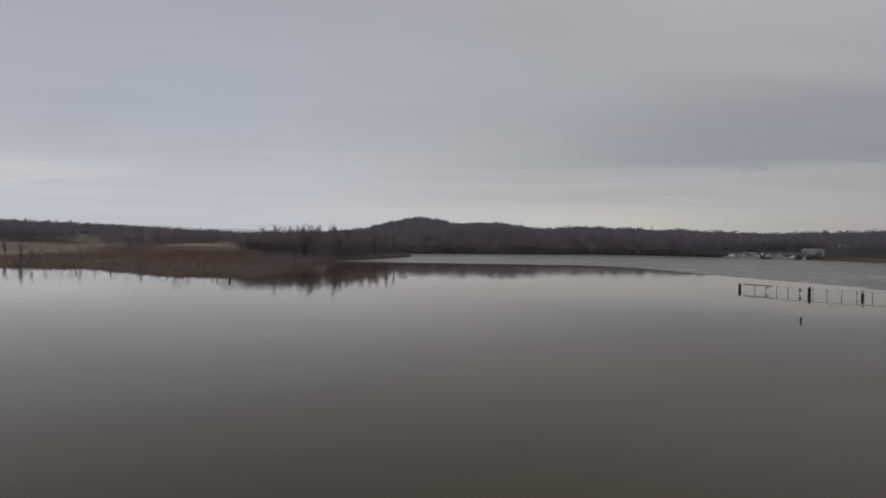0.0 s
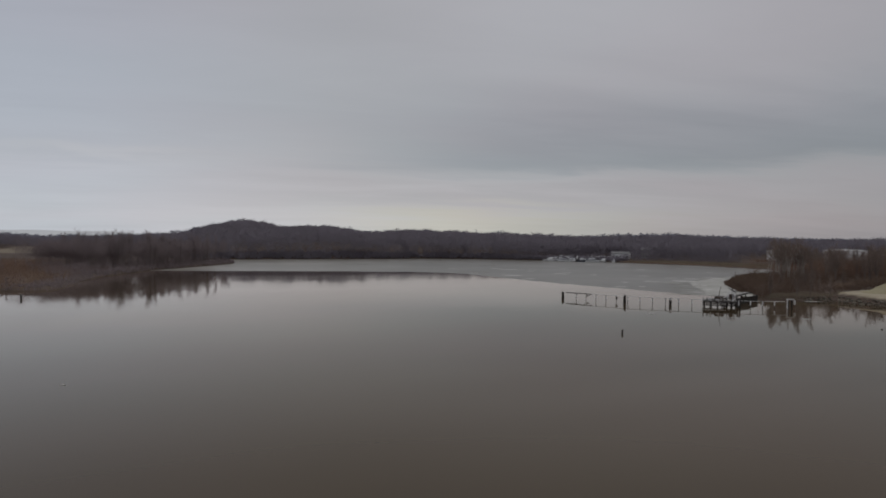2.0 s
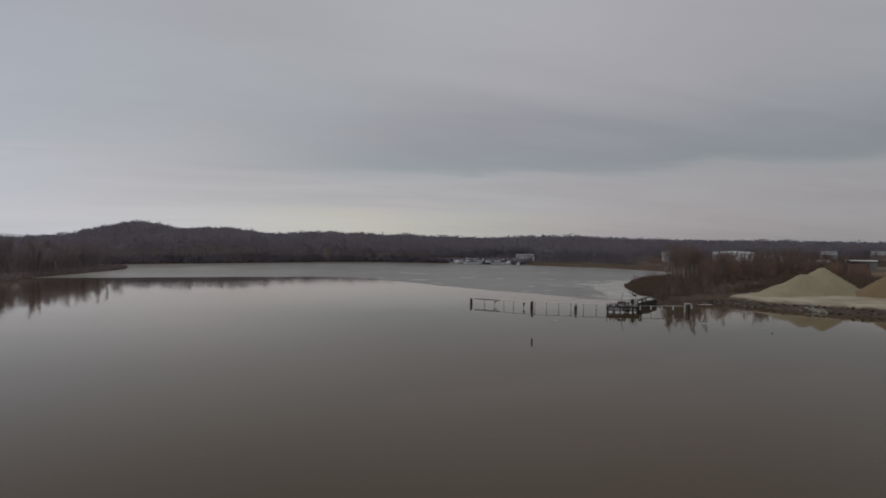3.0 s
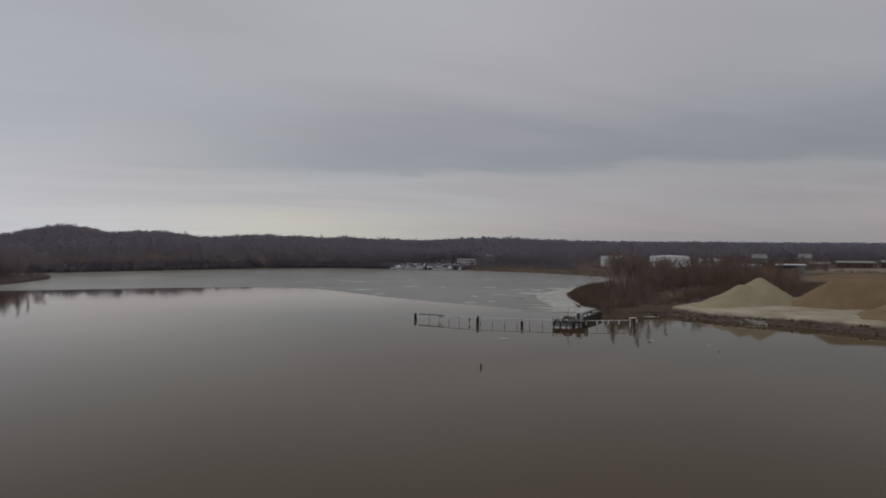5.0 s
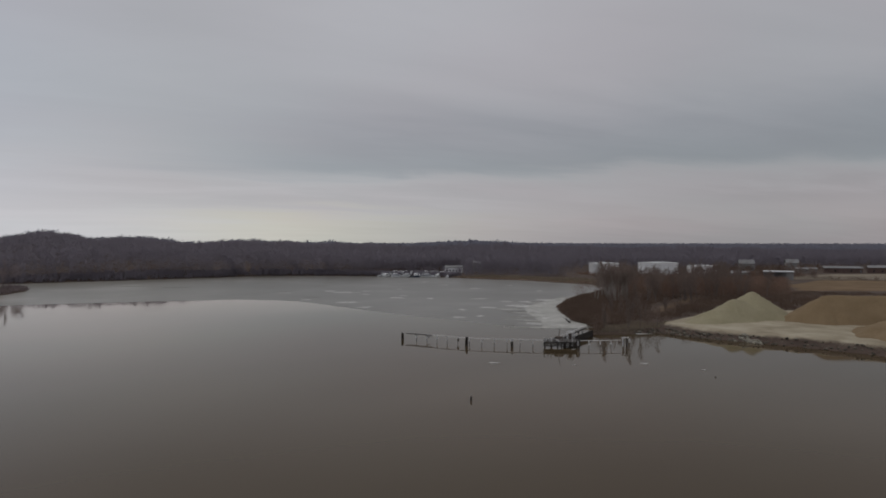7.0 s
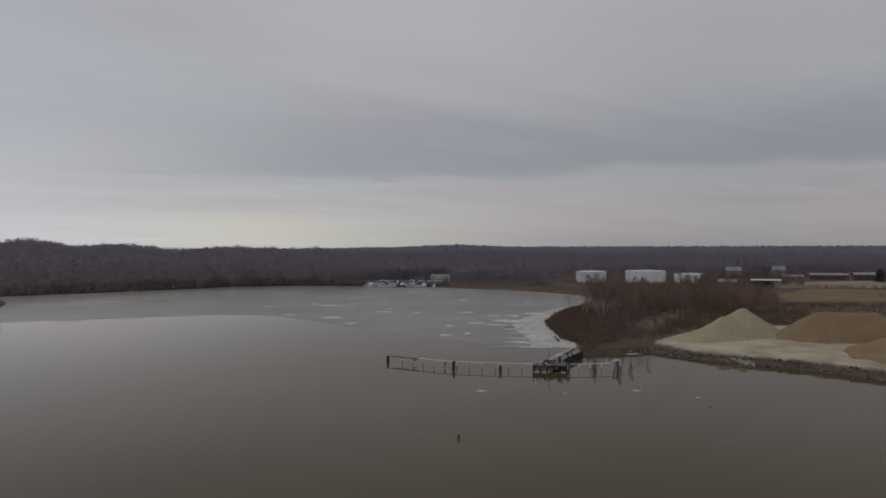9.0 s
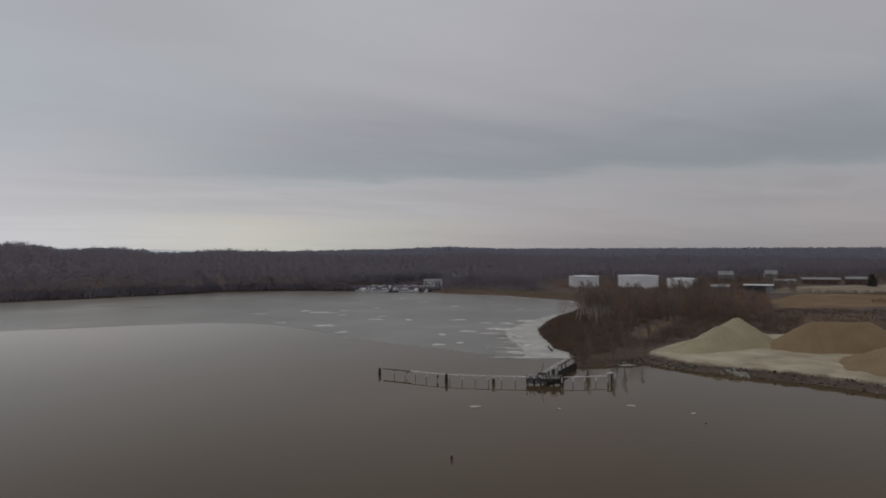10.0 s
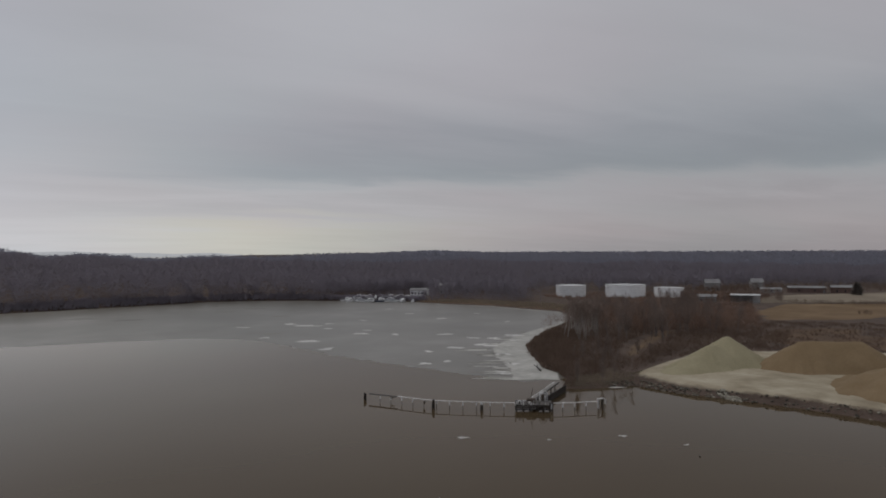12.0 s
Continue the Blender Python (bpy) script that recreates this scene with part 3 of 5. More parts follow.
def frost_patch(outlines, seed, group="pale frozen patches", mat=None):
    """Thin pale plates of ice, one or several outlines that overlap."""
    bm = bmesh.new()
    for k, points in enumerate(outlines):
        f = bm.faces.new([bm.verts.new((x, y, 0.03 + 0.0004 * (seed % 40) + 0.002 * (k % 7))) for x, y in points])
        out = bmesh.ops.extrude_face_region(bm, geom=[f])
        bmesh.ops.translate(bm, vec=(0, 0, 0.016 if k == 0 else 0.008), verts=[v for v in out["geom"] if isinstance(v, bmesh.types.BMVert)])
    bmesh.ops.triangulate(bm, faces=bm.faces)
    ob = new("ice_patch", bm_mesh("ice_patch", bm, mat or M_ICE_FLOE))
    return tagged(ob, "pale frosted ice patch lying on the grey ice", "ice patch", group)


def streak(cx, cy, long, short, angle, seed):
    """A drifted streak: a few ragged slivers side by side."""
    g = random.Random(seed)
    c, s = math.cos(angle), math.sin(angle)
    out = [oval(cx, cy, long * 0.5, short * 0.4, angle, seed)]
    for k in range(g.choice((2, 3, 3, 4))):
        u, v = g.uniform(-0.5, 0.5) * long, g.uniform(-0.45, 0.45) * short
        out.append(oval(cx + u * c - v * s, cy + u * s + v * c, long * g.uniform(0.2, 0.45), short * g.uniform(0.15, 0.32), angle + g.uniform(-0.12, 0.12), seed * 7 + k))
    return out


def oval(cx, cy, long, short, angle, seed):
    g = random.Random(seed)
    ph = [g.uniform(0, 6.3) for _ in range(3)]
    out = []
    for i in range(26):
        a = 2 * math.pi * i / 26
        r = 1 + 0.16 * math.sin(2 * a + ph[0]) + 0.2 * math.sin(3 * a + ph[1]) + 0.14 * math.sin(7 * a + ph[2]) + g.uniform(-0.08, 0.08)
        u, v = long * r * math.cos(a), short * r * math.sin(a)
        c, s = math.cos(angle), math.sin(angle)
        out.append((cx + u * c - v * s, cy + u * s + v * c))
    return out


PATCHES = [(151.6, 363.6, 2.6), (131.2, 356.4, 2.8), (123.6, 336.9, 2.6), (135.9, 320.6, 2.5), (128.1, 309.9, 4.8), (139.4, 300.3, 1.9), (189.7, 349.9, 4.1),
           (156.9, 289.2, 4.0), (127.2, 248.5, 1.8), (113.4, 225.1, 2.9), (99.7, 274.3, 2.1), (139.6, 251.4, 4.1), (160.5, 272.8, 2.8), (154, 252, 7.3),
           (121.7, 225.5, 1.5), (100.8, 298.7, 4.5), (98.1, 272.3, 3.7), (118.4, 354.0, 6.7), (115.2, 365.2, 4.2), (92.1, 362.3, 3.4), (89.7, 318.5, 2.4),
           (180, 271, 4.7), (170, 258, 3.0), (167, 267, 3.6), (146, 229, 2.9), (137, 211, 2.4), (125, 199, 3.6), (189, 384, 3.2), (220, 365, 2.1), (209, 319, 1.9), (192, 418, 3.4)]
for k, (cx, cy, size) in enumerate(PATCHES):
    frost_patch(streak(cx, cy, size * 1.25, min(8.0, max(4.2, size * 1.35)), radians(-30) + 0.12 * math.sin(k * 2.1), 40 + k), k)
for k, (cx, cy, size) in enumerate([(113, 500, 9), (125, 468, 8), (104, 452, 8), (138, 440, 6), (124, 408, 7), (92, 372, 5), (96, 330, 5), (30, 452, 10), (52, 430, 8)]):
    frost_patch(streak(cx, cy, size * 1.3, size * 0.9, radians(-18) + 0.15 * math.sin(k * 1.7), 70 + k), 12 + k, mat=M_ICE_DULL)["label"] = "faint paler streak in the grey ice sheet"
band = [(131, 181), (138, 191), (140, 201), (147, 212), (155, 227), (164, 241), (180, 258), (198, 274), (214, 286), (236, 303)]
rim = [(233, 306), (208, 288), (190, 277), (172, 263), (159, 252), (149, 241), (142, 229), (137, 217), (132, 207), (127, 198), (122, 190)]
frost_patch([oval(137.0, 165.6, 2.3, 0.6, radians(-30), 77)], 39)["label"] = "pale slab of ice stranded at the landing"
g = random.Random(98)
shelf = [ragged(band, 0.8, 31, 1.5, False) + ragged(rim, 1.5, 34, 1.2, False)]
frost_patch(shelf, 99, mat=M_ICE_PALE)["label"] = "broad pale shelf of rotten ice along the spit"
for fx, fy in rim[2:]:
    for j in range(5):
        turned = radians(-35) + g.uniform(-0.1, 0.1)
        fingers = streak(fx + g.uniform(-7, 2), fy + g.uniform(-4, 5), g.uniform(3, 9), g.uniform(1.2, 3.0), turned, g.randrange(9999))
        frost_patch(fingers, g.randrange(36), mat=(M_ICE_PALE, M_ICE_DULL, M_ICE_PALE)[j % 3])["label"] = "thin streak of rotten ice off the spit"
edge = [(256, 328), (264, 351), (258.3, 376), (254.3, 405), (241.3, 430), (230.3, 458), (221.3, 477.5)]
back = [(x - w, y - 0.3 * w) for (x, y), w in zip(edge[::-1], (0.8, 1.6, 0.7, 1.5, 2.6, 1.4, 3.0))]
frost_patch([ragged(edge + back, 0.5, 33, 2.0)], 97, mat=M_ICE_PALE)["label"] = "thin pale rim of ice along the northern shore"


# ---- vegetation ----
def scatter(poly, n, seed):
    """n points spread at random over a polygon."""
    g = np.random.default_rng(seed)
    p = np.array(poly, dtype=float)
    out = np.zeros((0, 2))
    while len(out) < n:
        q = g.uniform(p.min(0), p.max(0), (n * 2, 2))
        out = np.concatenate([out, q[inside(q[:, 0], q[:, 1], poly)]])
    return out[:n]


def woods_mesh(name, pts, heights, mat, seed, twigs=26, wide=0.30, crown=0.30, clear=0.05):
    """Many bare trees: a thin trunk each and slim rising twigs that make a feathery crown."""
    g = np.random.default_rng(seed)
    n = len(pts)
    ground = relief(pts[:, 0], pts[:, 1])
    base = np.column_stack([pts, ground - 0.2])
    a = g.uniform(0, 2 * np.pi, n)
    side = np.column_stack([np.cos(a), np.sin(a), 0 * a])
    thick = (heights * 0.007)[:, None]
    lean = np.column_stack([g.normal(0, 0.03, n) * heights, g.normal(0, 0.03, n) * heights, heights * 0.85])
    across = np.column_stack([-np.sin(a), np.cos(a), 0 * a])
    v = [np.stack([base - side * thick, base + side * thick, base + lean], 1), np.stack([base - across * thick, base + across * thick, base + lean], 1)]
    u = clear + (0.97 - clear) * g.uniform(0, 1, (n, twigs)) ** 0.75
    th = g.uniform(0, 2 * np.pi, (n, twigs))
    full = np.sqrt(np.clip(1 - ((u - 0.52) / 0.56) ** 2, 0.05, 1))
    spread = crown * full * g.uniform(0.35, 1.1, (n, twigs)) * heights[:, None]
    climb = g.uniform(0.06, 0.20, (n, twigs)) * heights[:, None]
    start = base[:, None] + lean[:, None] * u[..., None]
    tip = start + np.stack([np.cos(th) * spread, np.sin(th) * spread, climb], -1)
    w = (wide * g.uniform(0.6, 1.3, (n, twigs)) * (heights / 13)[:, None])[..., None]
    mid = (start + tip) / 2
    tan = np.stack([-np.sin(th), np.cos(th), 0 * th], -1) * w
    lo = start + (mid - start) * 0.2
    v.append(np.stack([lo, mid + tan, tip], 2).reshape(-1, 3, 3))
    v.append(np.stack([lo, tip, mid - tan * 0.4 + np.array([0, 0, 1.0]) * w], 2).reshape(-1, 3, 3))
    v = np.concatenate(v).reshape(-1, 3)
    me = tri_mesh(name, v, np.arange(len(v)).reshape(-1, 3), mat)
    return me


def tuft_mesh(name, pts, height, mat, seed, blades=7, spread=0.5, wide=0.09):
    """Clumps of dry stems."""
    g = np.random.default_rng(seed)
    n = len(pts)
    base = np.column_stack([pts, relief(pts[:, 0], pts[:, 1]) - 0.1])
    th = g.uniform(0, 2 * np.pi, (n, blades))
    h = height[:, None] * g.uniform(0.45, 1.0, (n, blades))
    lean = spread * g.uniform(0.1, 1.0, (n, blades)) * h
    foot = base[:, None] + np.stack([np.cos(th), np.sin(th), 0 * th], -1) * (0.25 * height[:, None] * g.uniform(0, 1, (n, blades)))[..., None]
    tip = foot + np.stack([np.cos(th) * lean, np.sin(th) * lean, h], -1)
    tan = np.stack([-np.sin(th), np.cos(th), 0 * th], -1) * (wide * height[:, None] * g.uniform(0.6, 1.4, (n, blades)))[..., None]
    mid = foot * 0.45 + tip * 0.55
    v = np.concatenate([np.stack([foot, mid + tan, tip], 2).reshape(-1, 3, 3), np.stack([foot, tip, mid - tan], 2).reshape(-1, 3, 3)]).reshape(-1, 3)
    return tri_mesh(name, v, np.arange(len(v)).reshape(-1, 3), mat)


def off(pts, *polys, gap=0.0):
    keep = np.ones(len(pts), dtype=bool)
    for p in polys:
        keep &= signed(pts[:, 0], pts[:, 1], p) < -gap
    return pts[keep]


def far_woods():
    g = np.random.default_rng(21)
    # the farther belt takes the colour with air haze painted in
    for name, lo, hi, n, twigs, wide, tall, mat in (("far_woods", 440, 1020, 13000, 34, 0.26, 1.0, M_WOODS), ("ridge_woods", 1020, 1650, 12500, 20, 0.5, 1.1, M_HAZED_WOODS)):
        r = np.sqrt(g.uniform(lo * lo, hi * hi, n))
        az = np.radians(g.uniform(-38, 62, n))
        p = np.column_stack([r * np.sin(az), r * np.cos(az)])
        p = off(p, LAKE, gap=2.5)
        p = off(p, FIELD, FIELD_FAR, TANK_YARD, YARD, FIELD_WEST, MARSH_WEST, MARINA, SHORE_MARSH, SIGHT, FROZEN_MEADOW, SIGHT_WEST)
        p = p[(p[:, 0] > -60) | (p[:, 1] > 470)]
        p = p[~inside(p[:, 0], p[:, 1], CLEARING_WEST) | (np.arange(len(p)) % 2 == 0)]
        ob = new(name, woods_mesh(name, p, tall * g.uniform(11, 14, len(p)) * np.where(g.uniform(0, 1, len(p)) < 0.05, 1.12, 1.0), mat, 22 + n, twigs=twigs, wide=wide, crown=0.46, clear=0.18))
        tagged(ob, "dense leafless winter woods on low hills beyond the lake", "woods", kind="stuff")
    # an edge of closer trees along the far shore
    q = []
    for (x0, y0), (x1, y1) in zip(LAKE[1:16], LAKE[2:17]):
        d = math.hypot(x1 - x0, y1 - y0)
        for _ in range(int(d * 1.1)):
            k, o = random.random(), 2.5 + 14 * random.random()
            q.append((x0 + (x1 - x0) * k - (y1 - y0) / d * o, y0 + (y1 - y0) * k + (x1 - x0) / d * o))
    q = off(off(np.array(q), LAKE, gap=1.5), MARINA, SHORE_MARSH)
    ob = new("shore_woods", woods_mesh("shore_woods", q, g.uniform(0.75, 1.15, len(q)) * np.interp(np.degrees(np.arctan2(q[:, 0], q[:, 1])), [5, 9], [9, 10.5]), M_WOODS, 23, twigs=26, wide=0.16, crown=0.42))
    tagged(ob, "leafless trees crowding the far shore of the lake", "woods", kind="stuff")
    # the plain beyond, to the horizon, in the haze-painted woods colour
    m = 9000
    r = 1600 + 3000 * g.uniform(0, 1, m)
    az = np.radians(g.uniform(11, 64, m))
    p = np.column_stack([r * np.sin(az), r * np.cos(az)])
    ob = new("distant_woods", woods_mesh("distant_woods", p, g.uniform(10, 16, m) * np.interp(np.degrees(az), [17, 21, 24, 29, 33], [1, 1.6, 1.25, 1.7, 1]) * np.clip((np.degrees(az) - 11) / 16, 0.25, 1), M_HAZED_WOODS, 24, twigs=8, wide=2.4, crown=0.7))
    tagged(ob, "distant leafless woods stretching to the horizon", "woods", kind="stuff")


MARINA = [(190, 500), (222, 474), (231, 458), (244, 462), (258, 488), (276, 508), (268, 520), (240, 516), (200, 518)]
SIGHT = [(250, 330), (318, 442), (352, 470), (440, 432), (500, 412), (590, 360), (640, 300), (600, 170), (440, 262), (380, 290), (300, 250)]
far_woods()
fringe = []
for (fx0, fy0), (fx1, fy1) in zip(LAKE[2:12], LAKE[3:13]):
    fd = math.dist((fx0, fy0), (fx1, fy1))
    for _ in range(int(fd * 9)):
        k, o = random.random(), random.uniform(0.4, 12)
        fringe.append((fx0 + (fx1 - fx0) * k - (fy1 - fy0) / fd * o, fy0 + (fy1 - fy0) * k + (fx1 - fx0) / fd * o))
fringe = off(np.array(fringe), LAKE, gap=0.3)
tagged(new("shore_brush", tuft_mesh("shore_brush", fringe, np.random.default_rng(66).uniform(1.4, 4.0, len(fringe)), M_WOODS, 67, 9, 0.5, 0.07)),
       "dark leafless brush along the far waterline", "brush", kind="stuff")

RIGHT_WOOD = [(188, 262), (214, 282), (258, 322), (330, 372), (404, 334), (372, 306), (296, 247), (262, 214), (240, 212), (215, 236)]
SCRUB = [(134, 180), (141, 200), (147, 211), (156, 226), (164, 239), (181, 256), (199, 272), (238, 301), (262, 330), (330, 372), (380, 312), (300, 246),
         (332, 205), (420, 160), (300, 70), (262, 142), (223, 173), (196, 187), (158, 183), (146, 172)]


def tree_meshes(seed, height, mat_bark, mat_twig, clear=1, broom=0.0):
    """A bare broadleaf tree: (trunk and limbs, crown of branches and twigs)."""
    g = random.Random(seed)
    wv, wf, cv, cf = [], [], [], []

    def tube(a, b, r0, r1, sides, V, F):
        d = (b - a).normalized()
        s = d.orthogonal().normalized()
        t = d.cross(s)
        k = len(V)
        for c, r in ((a, r0), (b, r1)):
            for i in range(sides):
                q = 2 * math.pi * i / sides
                V.append(tuple(c + (s * math.cos(q) + t * math.sin(q)) * r))
        for i in range(sides):
            j = (i + 1) % sides
            F.append((k + i, k + j, k + sides + j))
            F.append((k + i, k + sides + j, k + sides + i))

    def blade(a, b, w):
        d = (b - a).normalized()
        s = d.cross(Vector((g.uniform(-1, 1), g.uniform(-1, 1), g.uniform(-1, 1)))).normalized() * w
        k = len(cv)
        cv.extend([tuple(a + s), tuple(a - s), tuple(b)])
        cf.append((k, k + 1, k + 2))

    def bend(d, amount, rise):
        return (d + Vector((g.uniform(-1, 1), g.uniform(-1, 1), g.uniform(-1, 1))) * amount + Vector((0, 0, rise))).normalized()

    stems = g.choice((1, 1, 2, 3))
    for s in range(stems):
        h = height * (1 if s == 0 else g.uniform(0.7, 0.95))
        p = Vector((g.uniform(-0.4, 0.4), g.uniform(-0.4, 0.4), -0.3)) if s else Vector((0, 0, -0.3))
        d = Vector((g.uniform(-0.12, 0.12), g.uniform(-0.12, 0.12), 1)) if s == 0 else Vector((g.uniform(-0.35, 0.35), g.uniform(-0.35, 0.35), 1))
        d.normalize()
        r = 0.014 * h + 0.03
        segs = 7
        for i in range(segs):
            q = p + d * h / segs
            tube(p, q, r * (1 - i / segs) + 0.03, r * (1 - (i + 1) / segs) + 0.03, 6, wv, wf)
            if i >= clear:
                for _ in range(3 if i < 5 else 4):
                    th = g.uniform(0, 6.3)
                    ld = Vector((math.cos(th), math.sin(th), g.uniform(0.45, 1.2) + broom)).normalized()
                    ll = h * (0.46 - 0.045 * i) * g.uniform(0.6, 1.15)
                    lp, lr = p + (q - p) * g.random(), max(0.035, r * 0.45 * (1 - i / segs))
                    for j in range(3):
                        lq = lp + ld * ll / 3
                        tube(lp, lq, lr * (1 - j / 3) + 0.012, lr * (1 - (j + 1) / 3) + 0.012, 4, wv, wf)
                        for _ in range(3):
                            bd = bend(ld, 0.75, 0.35)
                            bl = ll * g.uniform(0.25, 0.5)
                            bp = lp + (lq - lp) * g.random()
                            be = bp + bd * bl
                            blade(bp, be, 0.04)
                            for _ in range(8):
                                tp = bp + (be - bp) * g.uniform(0.2, 1)
                                blade(tp, tp + bend(bd, 0.7, 0.3) * bl * g.uniform(0.4, 0.95), 0.024)
                        lp, ld = lq, bend(ld, 0.3, 0.18)
            p, d = q, bend(d, 0.10, 0.05)
    return tri_mesh("trunk", wv, wf, mat_bark), tri_mesh("crown", cv, cf, mat_twig)


def bare_trees(places, group, label, pale=False, seed=1, twig=None, slim=1.0, clear=1, broom=0.0):
    """Trees at the places (x, y, height), from a few grown forms."""
    forms = []
    g = random.Random(seed)
    for k in range(5):
        forms.append((tree_meshes(seed * 31 + k, 12.0, M_PALE_BARK if pale else M_BARK, twig or M_TWIG, clear, broom), 12.0))
    made = {}
    for i, (x, y, h) in enumerate(places):
        k = i % 5
        z = float(relief(np.array([x]), np.array([y]))[0])
        m = pose(x, y, z, 0, 0, g.uniform(0, 360)) @ Matrix.Diagonal((slim * h / 12.0, slim * h / 12.0, h / 12.0, 1))
        if k not in made:
            ob = new("bare_tree")
            for nm, me in zip(("trunk", "crown"), forms[k][0]):
                new(nm, me).parent = ob
            ob.matrix_world = m
            tagged(ob, label, "tree", group)
            made[k] = ob
        else:
            c = copy_thing(made[k], Matrix())
            c.matrix_basis = m


def grove(poly, n, lo, hi, seed):
    g = np.random.default_rng(seed)
    p = off(scatter(poly, n, seed), LAKE, gap=1.5)
    return [(float(x), float(y), float(g.uniform(lo, hi))) for x, y in p]


bare_trees(grove([(178, 243), (191, 254), (208, 268), (218, 260), (199, 242), (187, 234)], 20, 11, 14.0, 51), "trees on the spit", "tall leafless tree with pale bark on the lake spit", True, 3, M_BROWN_TWIG, clear=3, broom=0.3)
bare_trees(grove([(215, 236), (222, 284), (275, 330), (300, 300), (262, 225), (240, 214)], 70, 8, 12, 52), "trees on the spit", "leafless tree standing in brown brush on the spit", False, 4, M_BROWN_TWIG, clear=2, broom=0.3)
bare_trees(grove([(-102, 352), (-84, 400), (-62, 424), (-25, 450), (-25, 440), (-38, 400), (-52, 354), (-66, 346), (-80, 372)], 64, 11.0, 15.0, 53), "trees on the western point", "leafless tree on the low western point", False, 5, M_SAPLING, 0.65, clear=3, broom=0.4)
bare_trees([(-158, 271, 6), (-154, 272, 5), (-143, 272, 3.5), (-138, 273, 3), (-130, 271, 3.5), (-120, 262, 3), (-101, 243, 3), (-80, 229, 2.5), (-72, 232, 2.5),
            (-150, 300, 6), (-110, 290, 5), (-180, 310, 7), (-95, 300, 6), (-205, 340, 8)], "shrubs on the western marsh", "small leafless tree on the reedy western shore", False, 6, M_SAPLING, 0.55, broom=0.3)
bare_trees(grove([(190, 228), (203, 241), (222, 227), (209, 213)], 12, 8.5, 11.5, 49), "trees on the spit", "leafless tree standing in brown brush on the spit", False, 4, M_BROWN_TWIG, clear=2, broom=0.3)
bare_trees(grove([(284, 288), (306, 312), (324, 304), (304, 280)], 16, 9, 12, 50), "trees on the spit", "leafless tree standing in brown brush on the spit", False, 4, M_BROWN_TWIG, clear=2, broom=0.3)
bare_trees([(402, 338, 8), (420, 345, 7), (438, 356, 8), (455, 366, 9), (486, 382, 8), (536, 362, 8), (398, 332, 6), (374, 326, 6),
            (352, 332, 6), (362, 345, 6)], "trees round the far buildings", "leafless tree beside low buildings", False, 7, M_BROWN_TWIG)
bare_trees([(129.8, 172.4, 6.4), (135.8, 169.4, 7.2), (140.2, 170.0, 6.8), (146.6, 170.2, 5.2)],
           "saplings at the landing", "slender leafless sapling beside the landing", False, 9, M_BROWN_TWIG, 0.6, clear=1, broom=0.35)
bare_trees(grove([(149, 202), (160, 216), (186, 214), (196, 200), (176, 190), (160, 190)], 14, 4.0, 6.5, 59), "saplings behind the dock", "slender leafless sapling in the spit's brush", False, 8, M_BROWN_TWIG, 0.7)
rest = scatter(RIGHT_WOOD, 950, 54)
rest = off(rest, [(183, 258), (198, 243), (216, 256), (212, 272), (200, 268)])
tall = np.interp(np.hypot(rest[:, 0], rest[:, 1]), [300, 370, 440, 520], [10.5, 8.0, 5.2, 3.5]) * np.random.default_rng(55).uniform(0.55, 1.08, len(rest))
tagged(new("spit_woods", woods_mesh("spit_woods", rest, tall, M_BRUSH, 56, twigs=80, wide=0.07, crown=0.55)),
       "thicket of leafless young trees on the spit", "woods", kind="stuff")
west = scatter([(-66, 262), (-104, 350), (-86, 402), (-62, 428), (-24, 450), (-38, 400), (-52, 352), (-61, 300)], 620, 57)
west = off(west, LAKE, gap=1)
tagged(new("western_thicket", woods_mesh("western_thicket", west, np.random.default_rng(58).uniform(1.8, 5.0, len(west)), M_SAPLING, 59, twigs=60, wide=0.12, crown=0.36)),
       "thicket of leafless shrubs on the western point", "thicket", kind="stuff")
grown = off(scatter([(-102, 352), (-84, 400), (-62, 424), (-25, 450), (-25, 440), (-38, 400), (-52, 354), (-76, 346), (-92, 330)], 300, 91), LAKE, gap=3)
grown = np.concatenate([grown, scatter([(-106, 344), (-76, 338), (-62, 356), (-82, 396), (-96, 376)], 120, 90)])
tagged(new("western_saplings", woods_mesh("western_saplings", grown, np.random.default_rng(92).uniform(8, 14.0, len(grown)), M_SAPLING, 93, twigs=110, wide=0.055, crown=0.36, clear=0.42)),
       "close-grown leafless saplings under the trees of the western point", "thicket", kind="stuff")
marsh_scrub = off(scatter([(-151, 352), (-128, 372), (-90, 352), (-78, 320), (-70, 262), (-80, 236), (-100, 252), (-130, 300), (-175, 290), (-190, 340)], 2600, 86), LAKE, FIELD_WEST, gap=2)
tagged(new("marsh_thicket", woods_mesh("marsh_thicket", marsh_scrub, np.random.default_rng(87).uniform(0.8, 2.6, len(marsh_scrub)) * np.interp(marsh_scrub[:, 1], [240, 350], [0.6, 1.5]), M_BRUSH, 88, twigs=36, wide=0.1, crown=0.6)),
       "low red-brown shrubs on the western marsh", "thicket", kind="stuff")
weeds = scatter([(-420, 560), (-420, 470), (-240, 440), (-190, 410), (-215, 480), (-300, 600)], 1100, 47)
tagged(new("field_weeds", tuft_mesh("field_weeds", weeds, np.random.default_rng(48).uniform(0.4, 1.1, len(weeds)), M_BRUSH, 49, 7, 0.7, 0.06)),
       "dry brown weeds over the western field", "weeds", kind="stuff")
dock_scrub = off(scatter([(137, 186), (143, 188), (149, 202), (160, 222), (186, 218), (198, 196), (176, 186), (156, 177), (146, 173)], 700, 94), LAKE, DOCK_GRASS, PATH, gap=0.5)
